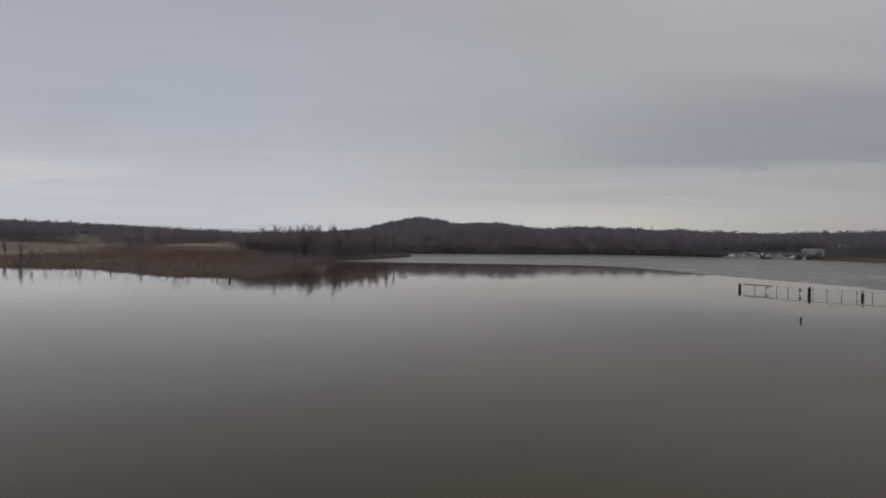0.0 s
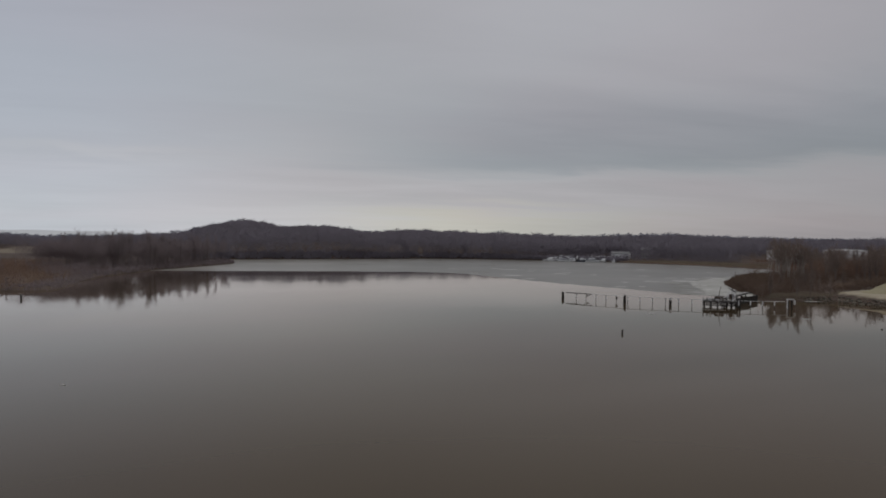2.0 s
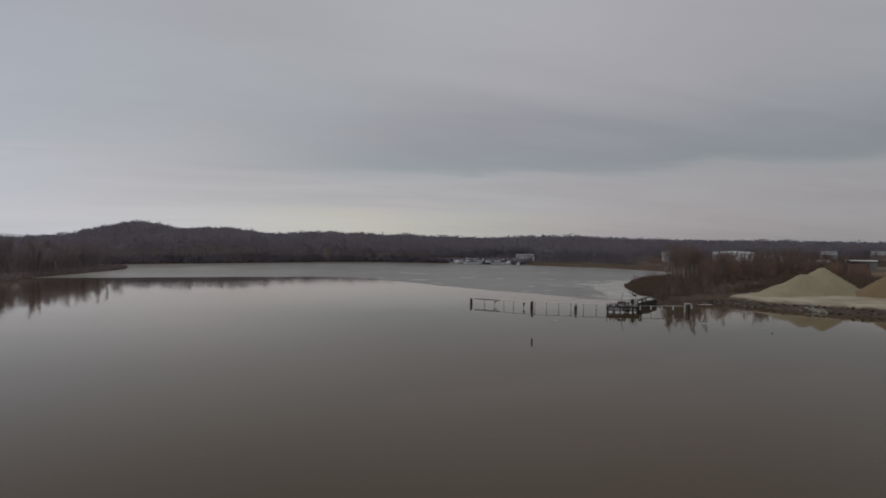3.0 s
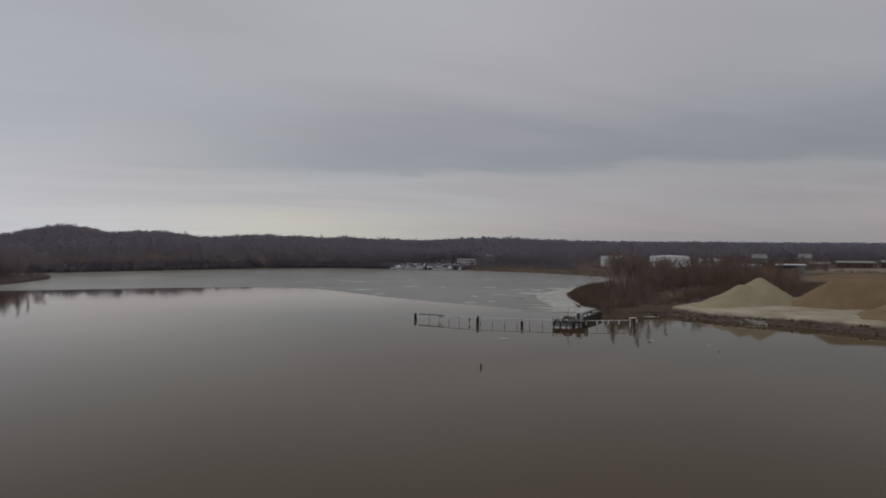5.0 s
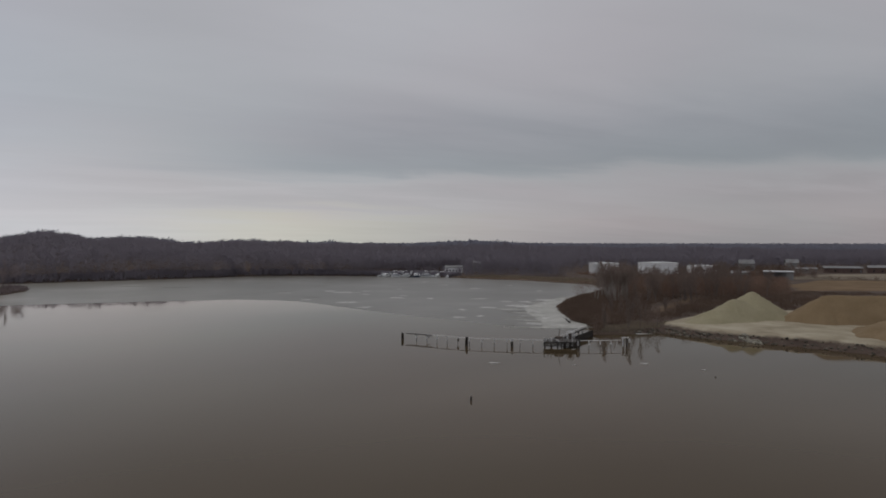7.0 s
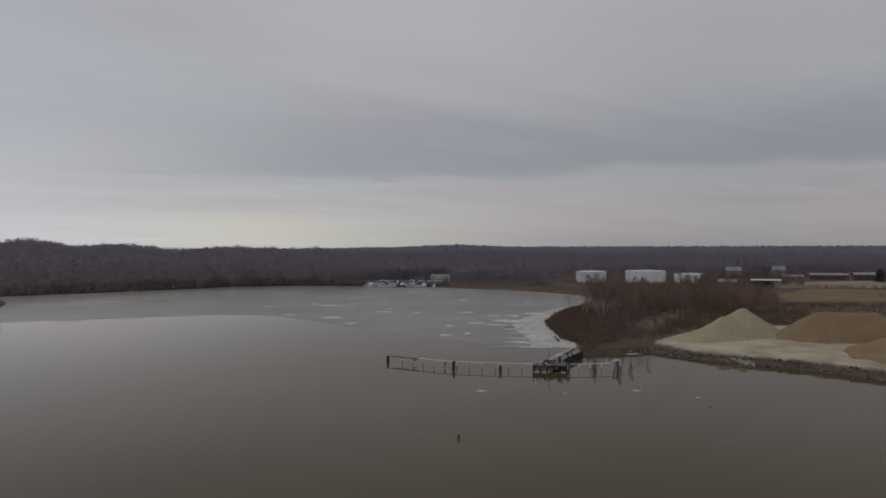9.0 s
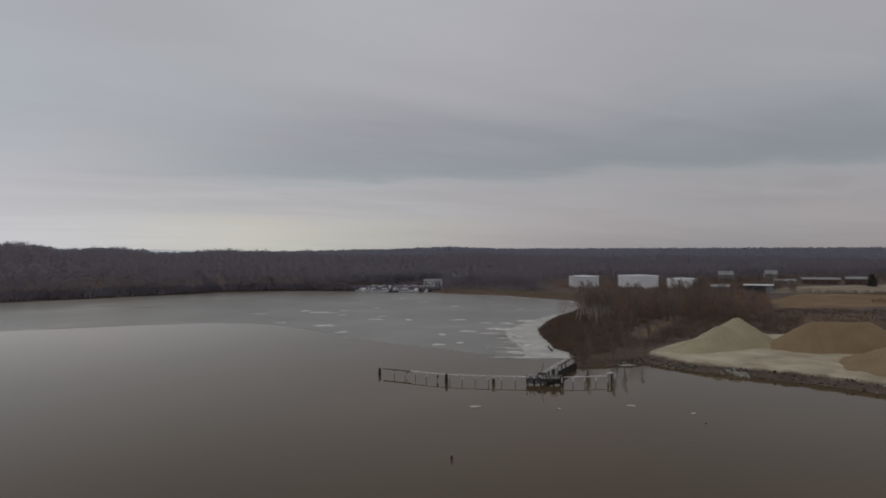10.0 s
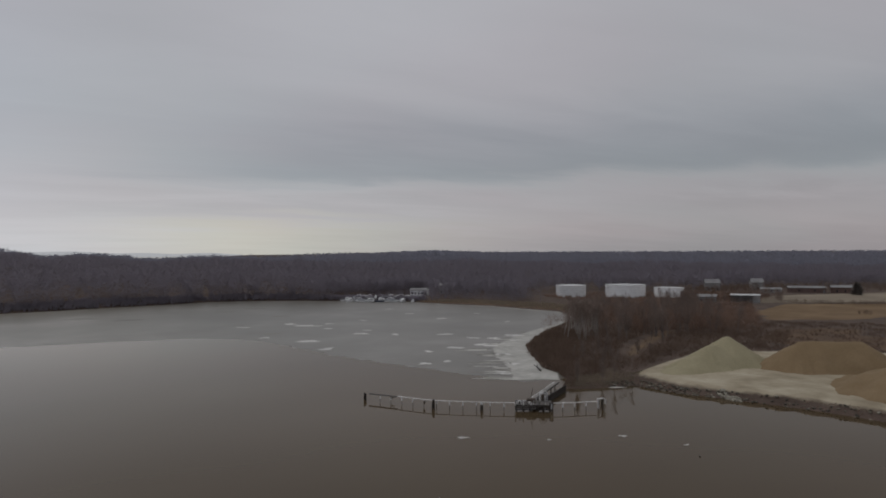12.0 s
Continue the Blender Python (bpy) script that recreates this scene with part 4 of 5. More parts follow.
tagged(new("dock_thicket", woods_mesh("dock_thicket", dock_scrub, np.random.default_rng(95).uniform(1.6, 4.0, len(dock_scrub)), M_SCRUB, 96, twigs=60, wide=0.07, crown=0.5)),
       "low leafless thicket on the spit behind the dock", "thicket", kind="stuff")
spit_scrub = off(scatter([(158, 222), (166, 239), (188, 256), (216, 238), (244, 216), (268, 208), (228, 182), (198, 194), (188, 214)], 1000, 44), LAKE, PATH, gap=0.8)
tagged(new("spit_thicket", woods_mesh("spit_thicket", spit_scrub, np.random.default_rng(45).uniform(1.4, 4.2, len(spit_scrub)), M_SCRUB, 46, twigs=50, wide=0.075, crown=0.55)),
       "dark leafless thicket over the middle of the spit", "thicket", kind="stuff")
hedge = scatter([(396, 332), (412, 372), (430, 420), (480, 432), (560, 392), (620, 350), (560, 318), (470, 358), (425, 350)], 300, 78)
hedge = np.concatenate([off(hedge, FIELD_FAR, gap=1), scatter([(446, 402), (458, 424), (486, 420), (515, 398), (500, 378), (468, 388)], 130, 77), scatter([(362, 326), (376, 348), (396, 336), (384, 318)], 40, 76)])
tagged(new("hedge_trees", woods_mesh("hedge_trees", hedge, np.random.default_rng(79).uniform(2.5, 6.5, len(hedge)), M_SCRUB, 80, twigs=50, wide=0.14, crown=0.42)),
       "low leafless trees between far buildings", "trees", kind="stuff")
corner = scatter([(401, 320), (409, 333), (421, 322), (411, 311)], 34, 71)
tagged(new("corner_trees", woods_mesh("corner_trees", corner, np.random.default_rng(72).uniform(5.0, 9.5, len(corner)), M_BROWN_TWIG, 70, twigs=70, wide=0.11, crown=0.34)),
       "clump of leafless trees beside the open shed", "trees", kind="stuff")
balk = np.concatenate([scatter([(404, 311), (408, 311), (420, 292), (433, 276), (470, 258), (468, 255), (430, 273), (417, 290)], 420, 68), scatter([(364, 237), (368, 242), (374, 239), (370, 234)], 26, 69)])
tagged(new("field_hedge", woods_mesh("field_hedge", balk, np.random.default_rng(65).uniform(1.0, 3.2, len(balk)), M_SCRUB, 64, twigs=40, wide=0.13, crown=0.5)),
       "low dark hedge between the tan fields", "hedge", kind="stuff")
yard_brush = off(scatter(TANK_YARD, 2600, 73), LAKE)
tagged(new("tank_brush", tuft_mesh("tank_brush", yard_brush, np.random.default_rng(74).uniform(0.8, 2.6, len(yard_brush)), M_BRUSH, 75, 9, 0.7, 0.04)),
       "dry brush round the storage tanks", "brush", kind="stuff")
g0 = np.random.default_rng(60)
p = off(scatter(SCRUB, 37000, 61), LAKE, YARD, FIELD, gap=0.15)
p = p[~inside(p[:, 0], p[:, 1], PATH) | (np.arange(len(p)) % 9 == 0)]
p = p[~inside(p[:, 0], p[:, 1], BROWN_SLOPE) | (np.arange(len(p)) % 2 == 0)]
p = p[~inside(p[:, 0], p[:, 1], DOCK_GRASS) | (np.arange(len(p)) % 20 == 0)]
tagged(new("brush", tuft_mesh("brush", p, (0.9 + 0.55 * wave(p[:, 0], p[:, 1], 22, 64)) * g0.uniform(0.5, 1.3, len(p)), M_SCRUB, 62, 9, 0.9, 0.03)), "dense dry brown brush covering the spit", "brush", kind="stuff")
rim_scrub = off(scatter([(133, 179), (141, 198), (148, 211), (157, 226), (165, 239), (182, 256), (198, 270), (206, 262), (186, 240), (168, 218), (152, 198), (150, 184), (142, 178)], 4200, 101), LAKE, gap=0.2)
tagged(new("rim_scrub", tuft_mesh("rim_scrub", rim_scrub, np.random.default_rng(102).uniform(0.8, 2.2, len(rim_scrub)), M_SCRUB, 103, 10, 0.7, 0.035)),
       "dense dark scrub along the rim of the spit", "scrub", kind="stuff")
edge_tufts = []
for (ex0, ey0), (ex1, ey1) in zip(LAKE[18:28], LAKE[19:29]):
    ed = math.dist((ex0, ey0), (ex1, ey1))
    for _ in range(int(ed * 7)):
        k, o = random.random(), random.uniform(-0.2, 2.6)
        edge_tufts.append((ex0 + (ex1 - ex0) * k - (ey1 - ey0) / ed * o, ey0 + (ey1 - ey0) * k + (ex1 - ex0) / ed * o))
edge_tufts = np.array(edge_tufts)
tagged(new("spit_fringe", tuft_mesh("spit_fringe", edge_tufts, np.random.default_rng(97).uniform(0.4, 1.6, len(edge_tufts)), M_SCRUB, 98, 9, 0.8, 0.035)),
       "dark brush drooping over the spit's icy edge", "brush", kind="stuff")
p = off(scatter(MARSH_WEST, 24000, 63), LAKE, FIELD_WEST, gap=0.3)
tagged(new("reeds", tuft_mesh("reeds", p, g0.uniform(0.45, 1.25, len(p)), M_REED, 64, 6, 0.5, 0.04)), "dry tan reeds on the low western marsh", "reeds", kind="stuff")


p = np.concatenate([scatter([(cx - 4, cy), (cx + 5, cy - 2), (cx + 5, cy + 6), (cx - 4, cy + 8)], n, 120 + n) for cx, cy, n in
                    ((-159, 270, 16), (-150, 272, 12), (-139, 272, 14), (-128, 270, 9), (-112, 255, 10), (-98, 240, 8), (-84, 230, 13), (-72, 230, 7))])
tagged(new("western_shrubs", woods_mesh("western_shrubs", off(p, LAKE, gap=0.4), np.random.default_rng(113).uniform(2.0, 5.2, len(off(p, LAKE, gap=0.4))), M_SAPLING, 114, twigs=60, wide=0.05, crown=0.42, clear=0.1)),
       "grey leafless shrubs leaning over the western waterline", "shrubs", kind="stuff")


wf = []
for (fx0, fy0), (fx1, fy1) in list(zip(LAKE[41:], LAKE[42:])) + [(LAKE[-1], LAKE[0])]:
    fd = math.dist((fx0, fy0), (fx1, fy1))
    for _ in range(int(fd * 6)):
        k, o = random.random(), random.uniform(0.2, 7) ** 1.2
        wf.append((fx0 + (fx1 - fx0) * k - (fy1 - fy0) / fd * o, fy0 + (fy1 - fy0) * k + (fx1 - fx0) / fd * o))
wf = off(np.array(wf), LAKE, gap=0.15)
tagged(new("bank_brush", tuft_mesh("bank_brush", wf, np.random.default_rng(68).uniform(0.4, 1.3, len(wf)) * np.where(wf[:, 1] > 300, 1.8, 1.0), M_SAPLING, 69, 9, 0.6, 0.05)),
       "dark brush hanging over the western waterline", "brush", kind="stuff")
p = scatter(SHORE_MARSH, 2500, 71)
p = off(p, LAKE, gap=0.3)
tagged(new("shore_reeds", tuft_mesh("shore_reeds", p, g0.uniform(0.6, 1.6, len(p)), M_DRY_GRASS, 72, 7, 0.5, 0.06)), "dry brown reeds on the low northern shore", "reeds", kind="stuff")


p = scatter([(133, 169), (143, 166), (143.8, 151), (148, 141), (152.5, 129), (155.5, 118), (158, 98), (162, 98), (159.5, 118), (156.5, 129), (151.5, 141.5), (147.5, 152), (147, 168), (136, 174)], 1500, 76)
p = off(p, LAKE, gap=0.1)
tagged(new("bank_grass", tuft_mesh("bank_grass", p, g0.uniform(0.2, 0.55, len(p)), M_REED, 77, 8, 0.9, 0.05)), "short dry grass on the rocky bank", "grass", kind="stuff")


p = off(scatter(DOCK_GRASS, 2600, 81), LAKE, gap=0.2)
tagged(new("dock_grass", tuft_mesh("dock_grass", p, g0.uniform(0.25, 0.8, len(p)), M_DRY_GRASS, 82, 8, 0.8, 0.05)), "short dry grass round the dock's landing", "grass", kind="stuff")
p = scatter([(214, 518), (244, 500), (256, 488), (268, 502), (254, 520), (228, 526)], 150, 83)
tagged(new("marina_thicket", woods_mesh("marina_thicket", p, g0.uniform(2.2, 5.5, len(p)), M_WOODS, 84, twigs=50, wide=0.12, crown=0.42)), "low leafless thicket behind the marina", "thicket", kind="stuff")


p = scatter([(262, 518), (300, 496), (318, 466), (345, 505), (310, 570), (250, 600), (205, 585), (205, 530), (236, 524)], 420, 85)
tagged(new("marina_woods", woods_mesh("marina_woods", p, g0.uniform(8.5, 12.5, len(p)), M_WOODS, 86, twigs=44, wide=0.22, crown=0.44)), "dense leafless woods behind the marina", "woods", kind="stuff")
p = off(scatter([(244, 458), (262, 446), (280, 412), (300, 420), (322, 452), (314, 480), (284, 500), (258, 494)], 700, 87), LAKE, gap=2)
tagged(new("shore_thicket", woods_mesh("shore_thicket", p, g0.uniform(1.6, 4.2, len(p)), M_WOODS, 88, twigs=36, wide=0.12, crown=0.5)), "low leafless thicket between the reeds and the tanks", "thicket", kind="stuff")


p = off(scatter([(125, 172.5), (133, 168.6), (143, 166.2), (149, 168), (147, 175), (138, 179), (128, 178.5)], 80, 111), LAKE, gap=0.3)
tagged(new("landing_saplings", woods_mesh("landing_saplings", p, g0.uniform(2.0, 5.2, len(p)), M_BROWN_TWIG, 112, twigs=40, wide=0.032, crown=0.32, clear=0.12)), "thin leafless shoots crowding the dock's landing", "saplings", kind="stuff")


# ---- the gravel yard ----
def heap(name, x0, y0, x1, y1, tops, mat, label, slope=0.66, foot=2.0, seed=1):
    """A heap of loose material: cones at the angle of repose that run into each other."""
    n = 70
    gx, gy = np.linspace(x0, x1, n), np.linspace(y0, y1, n)
    X, Y = np.meshgrid(gx, gy, indexing="ij")
    Z = np.full(X.shape, -9.0)
    for tx, ty, tz, s, ex, ey in tops:
        k = np.clip(((X - tx) * ex + (Y - ty) * ey) / max(ex * ex + ey * ey, 1e-6), 0, 1)
        d = np.hypot(X - tx - k * ex, Y - ty - k * ey) * (1 + 0.07 * wave(X, Y, 11, seed))
        th = np.arctan2(Y - ty - k * ey, X - tx - k * ex)
        d = d + np.clip(d / 6, 0, 1) * (0.22 * np.sin(th * 17 + seed + 2.2 * np.sin(th * 5)) + 0.14 * np.sin(th * 41 + 1.7 * seed))
        Z = np.maximum(Z, tz - np.sqrt(d * d + 0.8) * s + 0.9 * s)
    Z += 0.16 * wave(X, Y, 4.0, seed + 1) + 0.07 * wave(X, Y, 1.4, seed + 2)
    Z = np.maximum(Z, relief(X.ravel(), Y.ravel()).reshape(X.shape) - 0.35)
    idx = np.arange(n * n).reshape(n, n)
    a, b, c, d = idx[:-1, :-1].ravel(), idx[1:, :-1].ravel(), idx[1:, 1:].ravel(), idx[:-1, 1:].ravel()
    me = tri_mesh(name, np.stack([X.ravel(), Y.ravel(), Z.ravel()], 1), np.concatenate([np.stack([a, b, c], 1), np.stack([a, c, d], 1)]), mat, True)
    return tagged(new(name, me), label, "mound", "material mounds")


heap("gravel_mound", 148, 142, 206, 192, [(184, 170, 9.6, 0.7, 0, 0), (177, 168.5, 7.7, 0.72, -3.5, -0.5), (170, 167, 5.4, 0.5, -4, 0), (163, 166.5, 3.2, 0.3, -4, -0.5)], M_PALE_SAND, "tall pale grey-green gravel mound in the shore yard", seed=71)
heap("sand_mound", 172, 122, 232, 176, [(194, 153, 9.3, 0.66, 12, -9)], M_BROWN_SAND, "broad flat-topped brown sand mound in the shore yard", seed=74)
heap("sand_mound", 160, 78, 236, 140, [(190, 113.2, 11.3, 0.40, 13, -9)], M_BROWN_SAND, "broad brown sand mound sloping gently down to the water", seed=77)


def rock_mesh(seed):
    g = random.Random(seed)
    bm = bmesh.new()
    bmesh.ops.create_icosphere(bm, subdivisions=1, radius=0.5)
    for v in bm.verts:
        v.co *= g.uniform(0.72, 1.15)
        v.co.x *= 1.25
        v.co.z *= 0.7
    return bm_mesh("rock", bm, M_PALE_ROCK if seed % 4 == 1 else M_ROCK)


def revetment():
    bank = tagged(new("rock_bank"), "low bank of broken rock along the yard's waterline", "rock bank", kind="structure")
    shapes = [rock_mesh(s) for s in range(80, 87)]
    g = random.Random(88)
    line = [(136, 167), (143, 165), (145.1, 151.5), (149.2, 141.5), (153.8, 129.5), (156.8, 118.5), (159.1, 100)]
    spans = [(a, b, math.dist(a, b)) for a, b in zip(line, line[1:])]
    total = sum(s for _, _, s in spans)
    for i in range(290):
        d = g.uniform(0, total) if i < 170 else g.uniform(0, total * 0.45)
        for a, b, s in spans:
            if d <= s:
                break
            d -= s
        k, o = d / s, g.uniform(-0.3, 2.3) if g.random() < 0.85 else g.uniform(-0.8, 0.2)
        x = a[0] + (b[0] - a[0]) * k - (b[1] - a[1]) / s * o
        y = a[1] + (b[1] - a[1]) * k + (b[0] - a[0]) / s * o
        z = float(relief(np.array([x]), np.array([y]))[0])
        size = g.uniform(0.35, 0.9) if i < 170 else g.uniform(0.5, 1.0)
        if i < 26:  # a heap of larger pale blocks
            x, y, size = g.uniform(148.9, 150.8), g.uniform(138.0, 144.0), g.uniform(0.8, 1.5)
            z = land(x, y)
        r = new("rock", shapes[(1, 5)[i % 2] if i < 26 or i % 12 == 0 else (0, 2, 3, 4, 6)[i % 5]])
        r.matrix_world = pose(x, y, max(z, -0.1) + 0.08 * size, g.uniform(-20, 20), g.uniform(-20, 20), g.uniform(0, 360)) @ Matrix.Scale(size, 4)
        r.parent = bank


# ---- the loading dock ----
def along(points, d):
    for a, b in zip(points, points[1:]):
        s = math.dist(a, b)
        if d <= s:
            return a[0] + (b[0] - a[0]) * d / s, a[1] + (b[1] - a[1]) * d / s, math.atan2(b[1] - a[1], b[0] - a[0])
        d -= s
    a, b = points[-2:]
    return b[0], b[1], math.atan2(b[1] - a[1], b[0] - a[0])


def catwalk(points, spacing, label, dark_until=0.0, fittings={}):
    t = thing("catwalk", pose(points[0][0], points[0][1], 0), label, "catwalk", "dock catwalks")
    ox, oy = points[0]
    total = sum(math.dist(a, b) for a, b in zip(points, points[1:]))
    n = max(1, round(total / 2.6))
    for i in range(n):
        xa, ya, _ = along(points, total * i / n)
        xb, yb, ang = along(points, total * (i + 1) / n - 0.02)
        bm = bmesh.new()
        dark = total * i / n < dark_until
        box(bm, 0.01, -0.3, -0.16 if dark else 0.0, math.dist((xa, ya), (xb, yb)) - 0.01, 0.26, 0.055, 0.012)
        part("plank", bm, M_OLD_WOOD if dark else M_PALE_PLANK, t, "dark bare timber baulk" if dark else "").matrix_basis = pose(xa - ox, ya - oy, 1.52, 0, 0, math.degrees(math.atan2(yb - ya, xb - xa)))
    k = max(1, round(total / spacing))
    g = random.Random(int(ox))
    for i in range(1, k):
        x, y, ang = along(points, total * i / k)
        bm = bmesh.new()
        stick(bm, (0, 0, -2.5), (0, 0, 0.72), 0.06, 0.055, 8)
        foot = part("post", bm, M_WET_WOOD, t)
        foot.matrix_basis = pose(x - ox, y - oy, 0, g.uniform(-2, 2), g.uniform(-2, 2), 0)
        bm = bmesh.new()
        stick(bm, (0, 0, g.uniform(0.55, 0.8)), (0, 0, 1.5), 0.14, 0.13, 8)
        part("post_sleeve", bm, M_WHITE, foot, "pale upper sleeve")
        if i in fittings:
            bm = bmesh.new()
            if fittings[i] == "fender":
                bmesh.ops.create_icosphere(bm, subdivisions=2, radius=0.30, matrix=Matrix.Translation((0, -0.22, 0.95)) @ Matrix.Diagonal((0.9, 0.8, 1.25, 1)))
                stick(bm, (0, -0.2, 1.2), (0, -0.05, 1.5), 0.03, 0.03, 6)
                part("fender", bm, M_STEEL, foot, "dark round rubber fender")
            else:
                box(bm, 0, -0.08, 0.92, 1.0, 0.08, 1.06, 0.02)
                stick(bm, (0.8, 0, 0.98), (0, 0, 0.6), 0.04, 0.04, 6)
                part("bracket", bm, M_OLD_WOOD, foot, "short timber bracket")
    return t


def dolphin(x, y, piles, top, label, pale_cap=False):
    """A cluster of mooring piles bound together."""
    t = thing("mooring_dolphin", pose(x, y, 0), label, "mooring dolphin", "dock dolphins")
    g = random.Random(int(x * 7 + y))
    for i in range(piles):
        a = 2 * math.pi * i / piles
        bm = bmesh.new()
        h = top * g.uniform(0.82, 1.08)
        stick(bm, (math.cos(a) * 0.40, math.sin(a) * 0.40, -3), (math.cos(a) * 0.19, math.sin(a) * 0.19, h), 0.14, 0.11, 9)
        part("pile", bm, M_WET_WOOD, t)
    bm = bmesh.new()
    bmesh.ops.create_cone(bm, cap_ends=False, segments=16, radius1=0.39, radius2=0.37, depth=0.16, matrix=Matrix.Translation((0, 0, top * 0.62)))
    part("binding_band", bm, M_STEEL, t, "rusty steel band")
    if pale_cap:
        bm = bmesh.new()
        bmesh.ops.create_cone(bm, cap_ends=True, segments=12, radius1=0.34, radius2=0.29, depth=0.5, matrix=Matrix.Translation((0, 0, top + 0.25)))
        part("cap", bm, M_PALE_PLANK, t, "pale frosted cap")
    return t


WALK_WEST = [(76.8, 184.6), (80, 179.5), (84.5, 171.5), (87.2, 168.2), (94, 162.4), (100.6, 157.6)]
WALK_EAST = [(106.6, 153.6), (111, 151.6), (116.6, 149.8)]
catwalk(WALK_WEST, 3.1, "narrow frosted plank catwalk on thin posts over water", 6.0, {2: "bracket", 5: "fender"})
catwalk(WALK_EAST, 2.9, "short frosted plank catwalk on thin posts over water")
dolphin(76.0, 185.2, 4, 1.7, "dark cluster of mooring piles at the catwalk's end")
dolphin(85.2, 168.3, 5, 1.9, "dark cluster of mooring piles beside the catwalk")
dolphin(93.6, 161.4, 4, 1.3, "dark cluster of mooring piles with a pale cap", True)


def end_dolphin():
    t = thing("mooring_dolphin", pose(117.6, 149.6, 0), "mooring dolphin with a white-painted pile and dark fender", "mooring dolphin", "dock dolphins")
    for dx, dy, h, mat in ((-0.85, 0.1, 2.0, M_PALE_PLANK), (0.1, -0.2, 1.95, M_WET_WOOD), (0.55, 0.2, 2.0, M_WET_WOOD), (-0.2, 0.6, 1.8, M_WET_WOOD)):
        bm = bmesh.new()
        stick(bm, (dx, dy, -3), (dx * 0.95, dy * 0.95, h), 0.18, 0.15, 9)
        part("pile", bm, mat, t)
    bm = bmesh.new()
    box(bm, 0.45, -0.55, 0.9, 0.95, -0.4, 1.9, 0.02)
    part("fender_board", bm, M_PALE_PLANK, t, "pale board")
    bm = bmesh.new()
    box(bm, -1.05, -0.2, 1.98, 0.85, 0.3, 2.2, 0.03)
    part("cap", bm, M_PALE_PLANK, t, "frosted timber cap")


end_dolphin()


def platform():
    a = math.degrees(math.atan2(153.8 - 158.0, 106.8 - 100.8))
    t = thing("loading_platform", pose(103.8, 156.2, 0, 0, 0, a), "old timber loading platform on dark piles with clutter", "platform")
    for i in range(6):
        for j in (-1.9, 0.2, 2.3):
            bm = bmesh.new()
            x = -3.7 + i * 1.48
            stick(bm, (x, j, -3), (x, j, 1.35), 0.17, 0.15, 8)
            part("pile", bm, M_WET_WOOD, t)
    for j in (-1.9, 0.2, 2.3):
        bm = bmesh.new()
        box(bm, -4.0, j - 0.16, 1.12, 4.0, j + 0.16, 1.4, 0.02)
        part("beam", bm, M_WET_WOOD, t)
    for z in (0.35, 0.8):
        bm = bmesh.new()
        box(bm, -4.1, -2.2, z, 4.1, -2.0, z + 0.24, 0.02)
        part("fender_rail", bm, M_WET_WOOD, t)
    for i in range(20):
        bm = bmesh.new()
        x = -4.0 + i * 0.4
        box(bm, x + 0.01, -2.3, 1.405, x + 0.39, 2.6, 1.47 + 0.02 * math.sin(i * 5.1), 0.01)
        part("deck_plank", bm, M_OLD_WOOD, t)
    for i in range(5):
        bm = bmesh.new()
        x = -3.7 + i * 1.48
        stick(bm, (x, -2.0, 0.05 if i % 2 else 1.2), (x + 1.48, -2.0, 1.2 if i % 2 else 0.05), 0.08, 0.08, 5)
        part("brace", bm, M_WET_WOOD, t)
    g = random.Random(19)
    for i in range(5):
        bm = bmesh.new()
        x = -3.9 + i * 0.85
        stick(bm, (x, -2.05 + 0.5 * (i % 2), 1.3), (x + g.uniform(-0.1, 0.1), -2.05 + 0.5 * (i % 2), g.uniform(1.85, 2.4)), 0.15, 0.13, 8)
        part("bollard", bm, M_PALE_PLANK if i % 2 == 0 else M_OLD_WOOD, t)
    for i in range(4):
        bm = bmesh.new()
        x = -3.4 + i * 1.1
        box(bm, x, g.uniform(-1.2, 0.8), 1.5, x + g.uniform(0.5, 1.0), 1.2, 1.5 + g.uniform(0.2, 0.5), 0.03)
        part("timber_baulk", bm, M_GREY_WOOD if i % 2 else M_PALE_PLANK, t)
    # a leaning mast, a winch and rail stubs on the deck
    bm = bmesh.new()
    stick(bm, (-0.7, 0.3, 1.45), (-0.1, 0.5, 4.6), 0.09, 0.05, 8)
    part("mast", bm, M_STEEL, t, "leaning rusty mast")
    bm = bmesh.new()
    box(bm, -1.5, -0.4, 1.47, 0.6, 1.1, 1.75, 0.05)
    stick(bm, (-1.4, 0.3, 2.0), (0.5, 0.3, 2.0), 0.42, 0.42, 14)
    part("winch", bm, M_STEEL, t, "rusty winch drum")
    bm = bmesh.new()
    stick(bm, (-3.4, -0.6, 1.6), (0.8, 0.9, 2.15), 0.13, 0.11, 8)
    part("pipe", bm, M_GREY_METAL, t, "grey pipe")
    for i in range(7):
        bm = bmesh.new()
        x = -3.9 + i * 1.3
        stick(bm, (x, -2.15, 1.4), (x, -2.15, 2.3 - 0.25 * (i % 3)), 0.07, 0.06, 6)
        part("rail_post", bm, M_PALE_PLANK if i % 2 else M_WET_WOOD, t)
    for x in (3.6, 4.1):
        bm = bmesh.new()
        stick(bm, (x, -2.3, -3), (x, -2.3, 2.0), 0.2, 0.18, 8)
        part("corner_pile", bm, M_WET_WOOD, t)
    bm = bmesh.new()
    box(bm, 3.75, -2.62, 0.6, 4.0, -2.5, 1.8, 0.02)
    part("marker_board", bm, M_PALE_PLANK, t, "pale marker board")


platform()


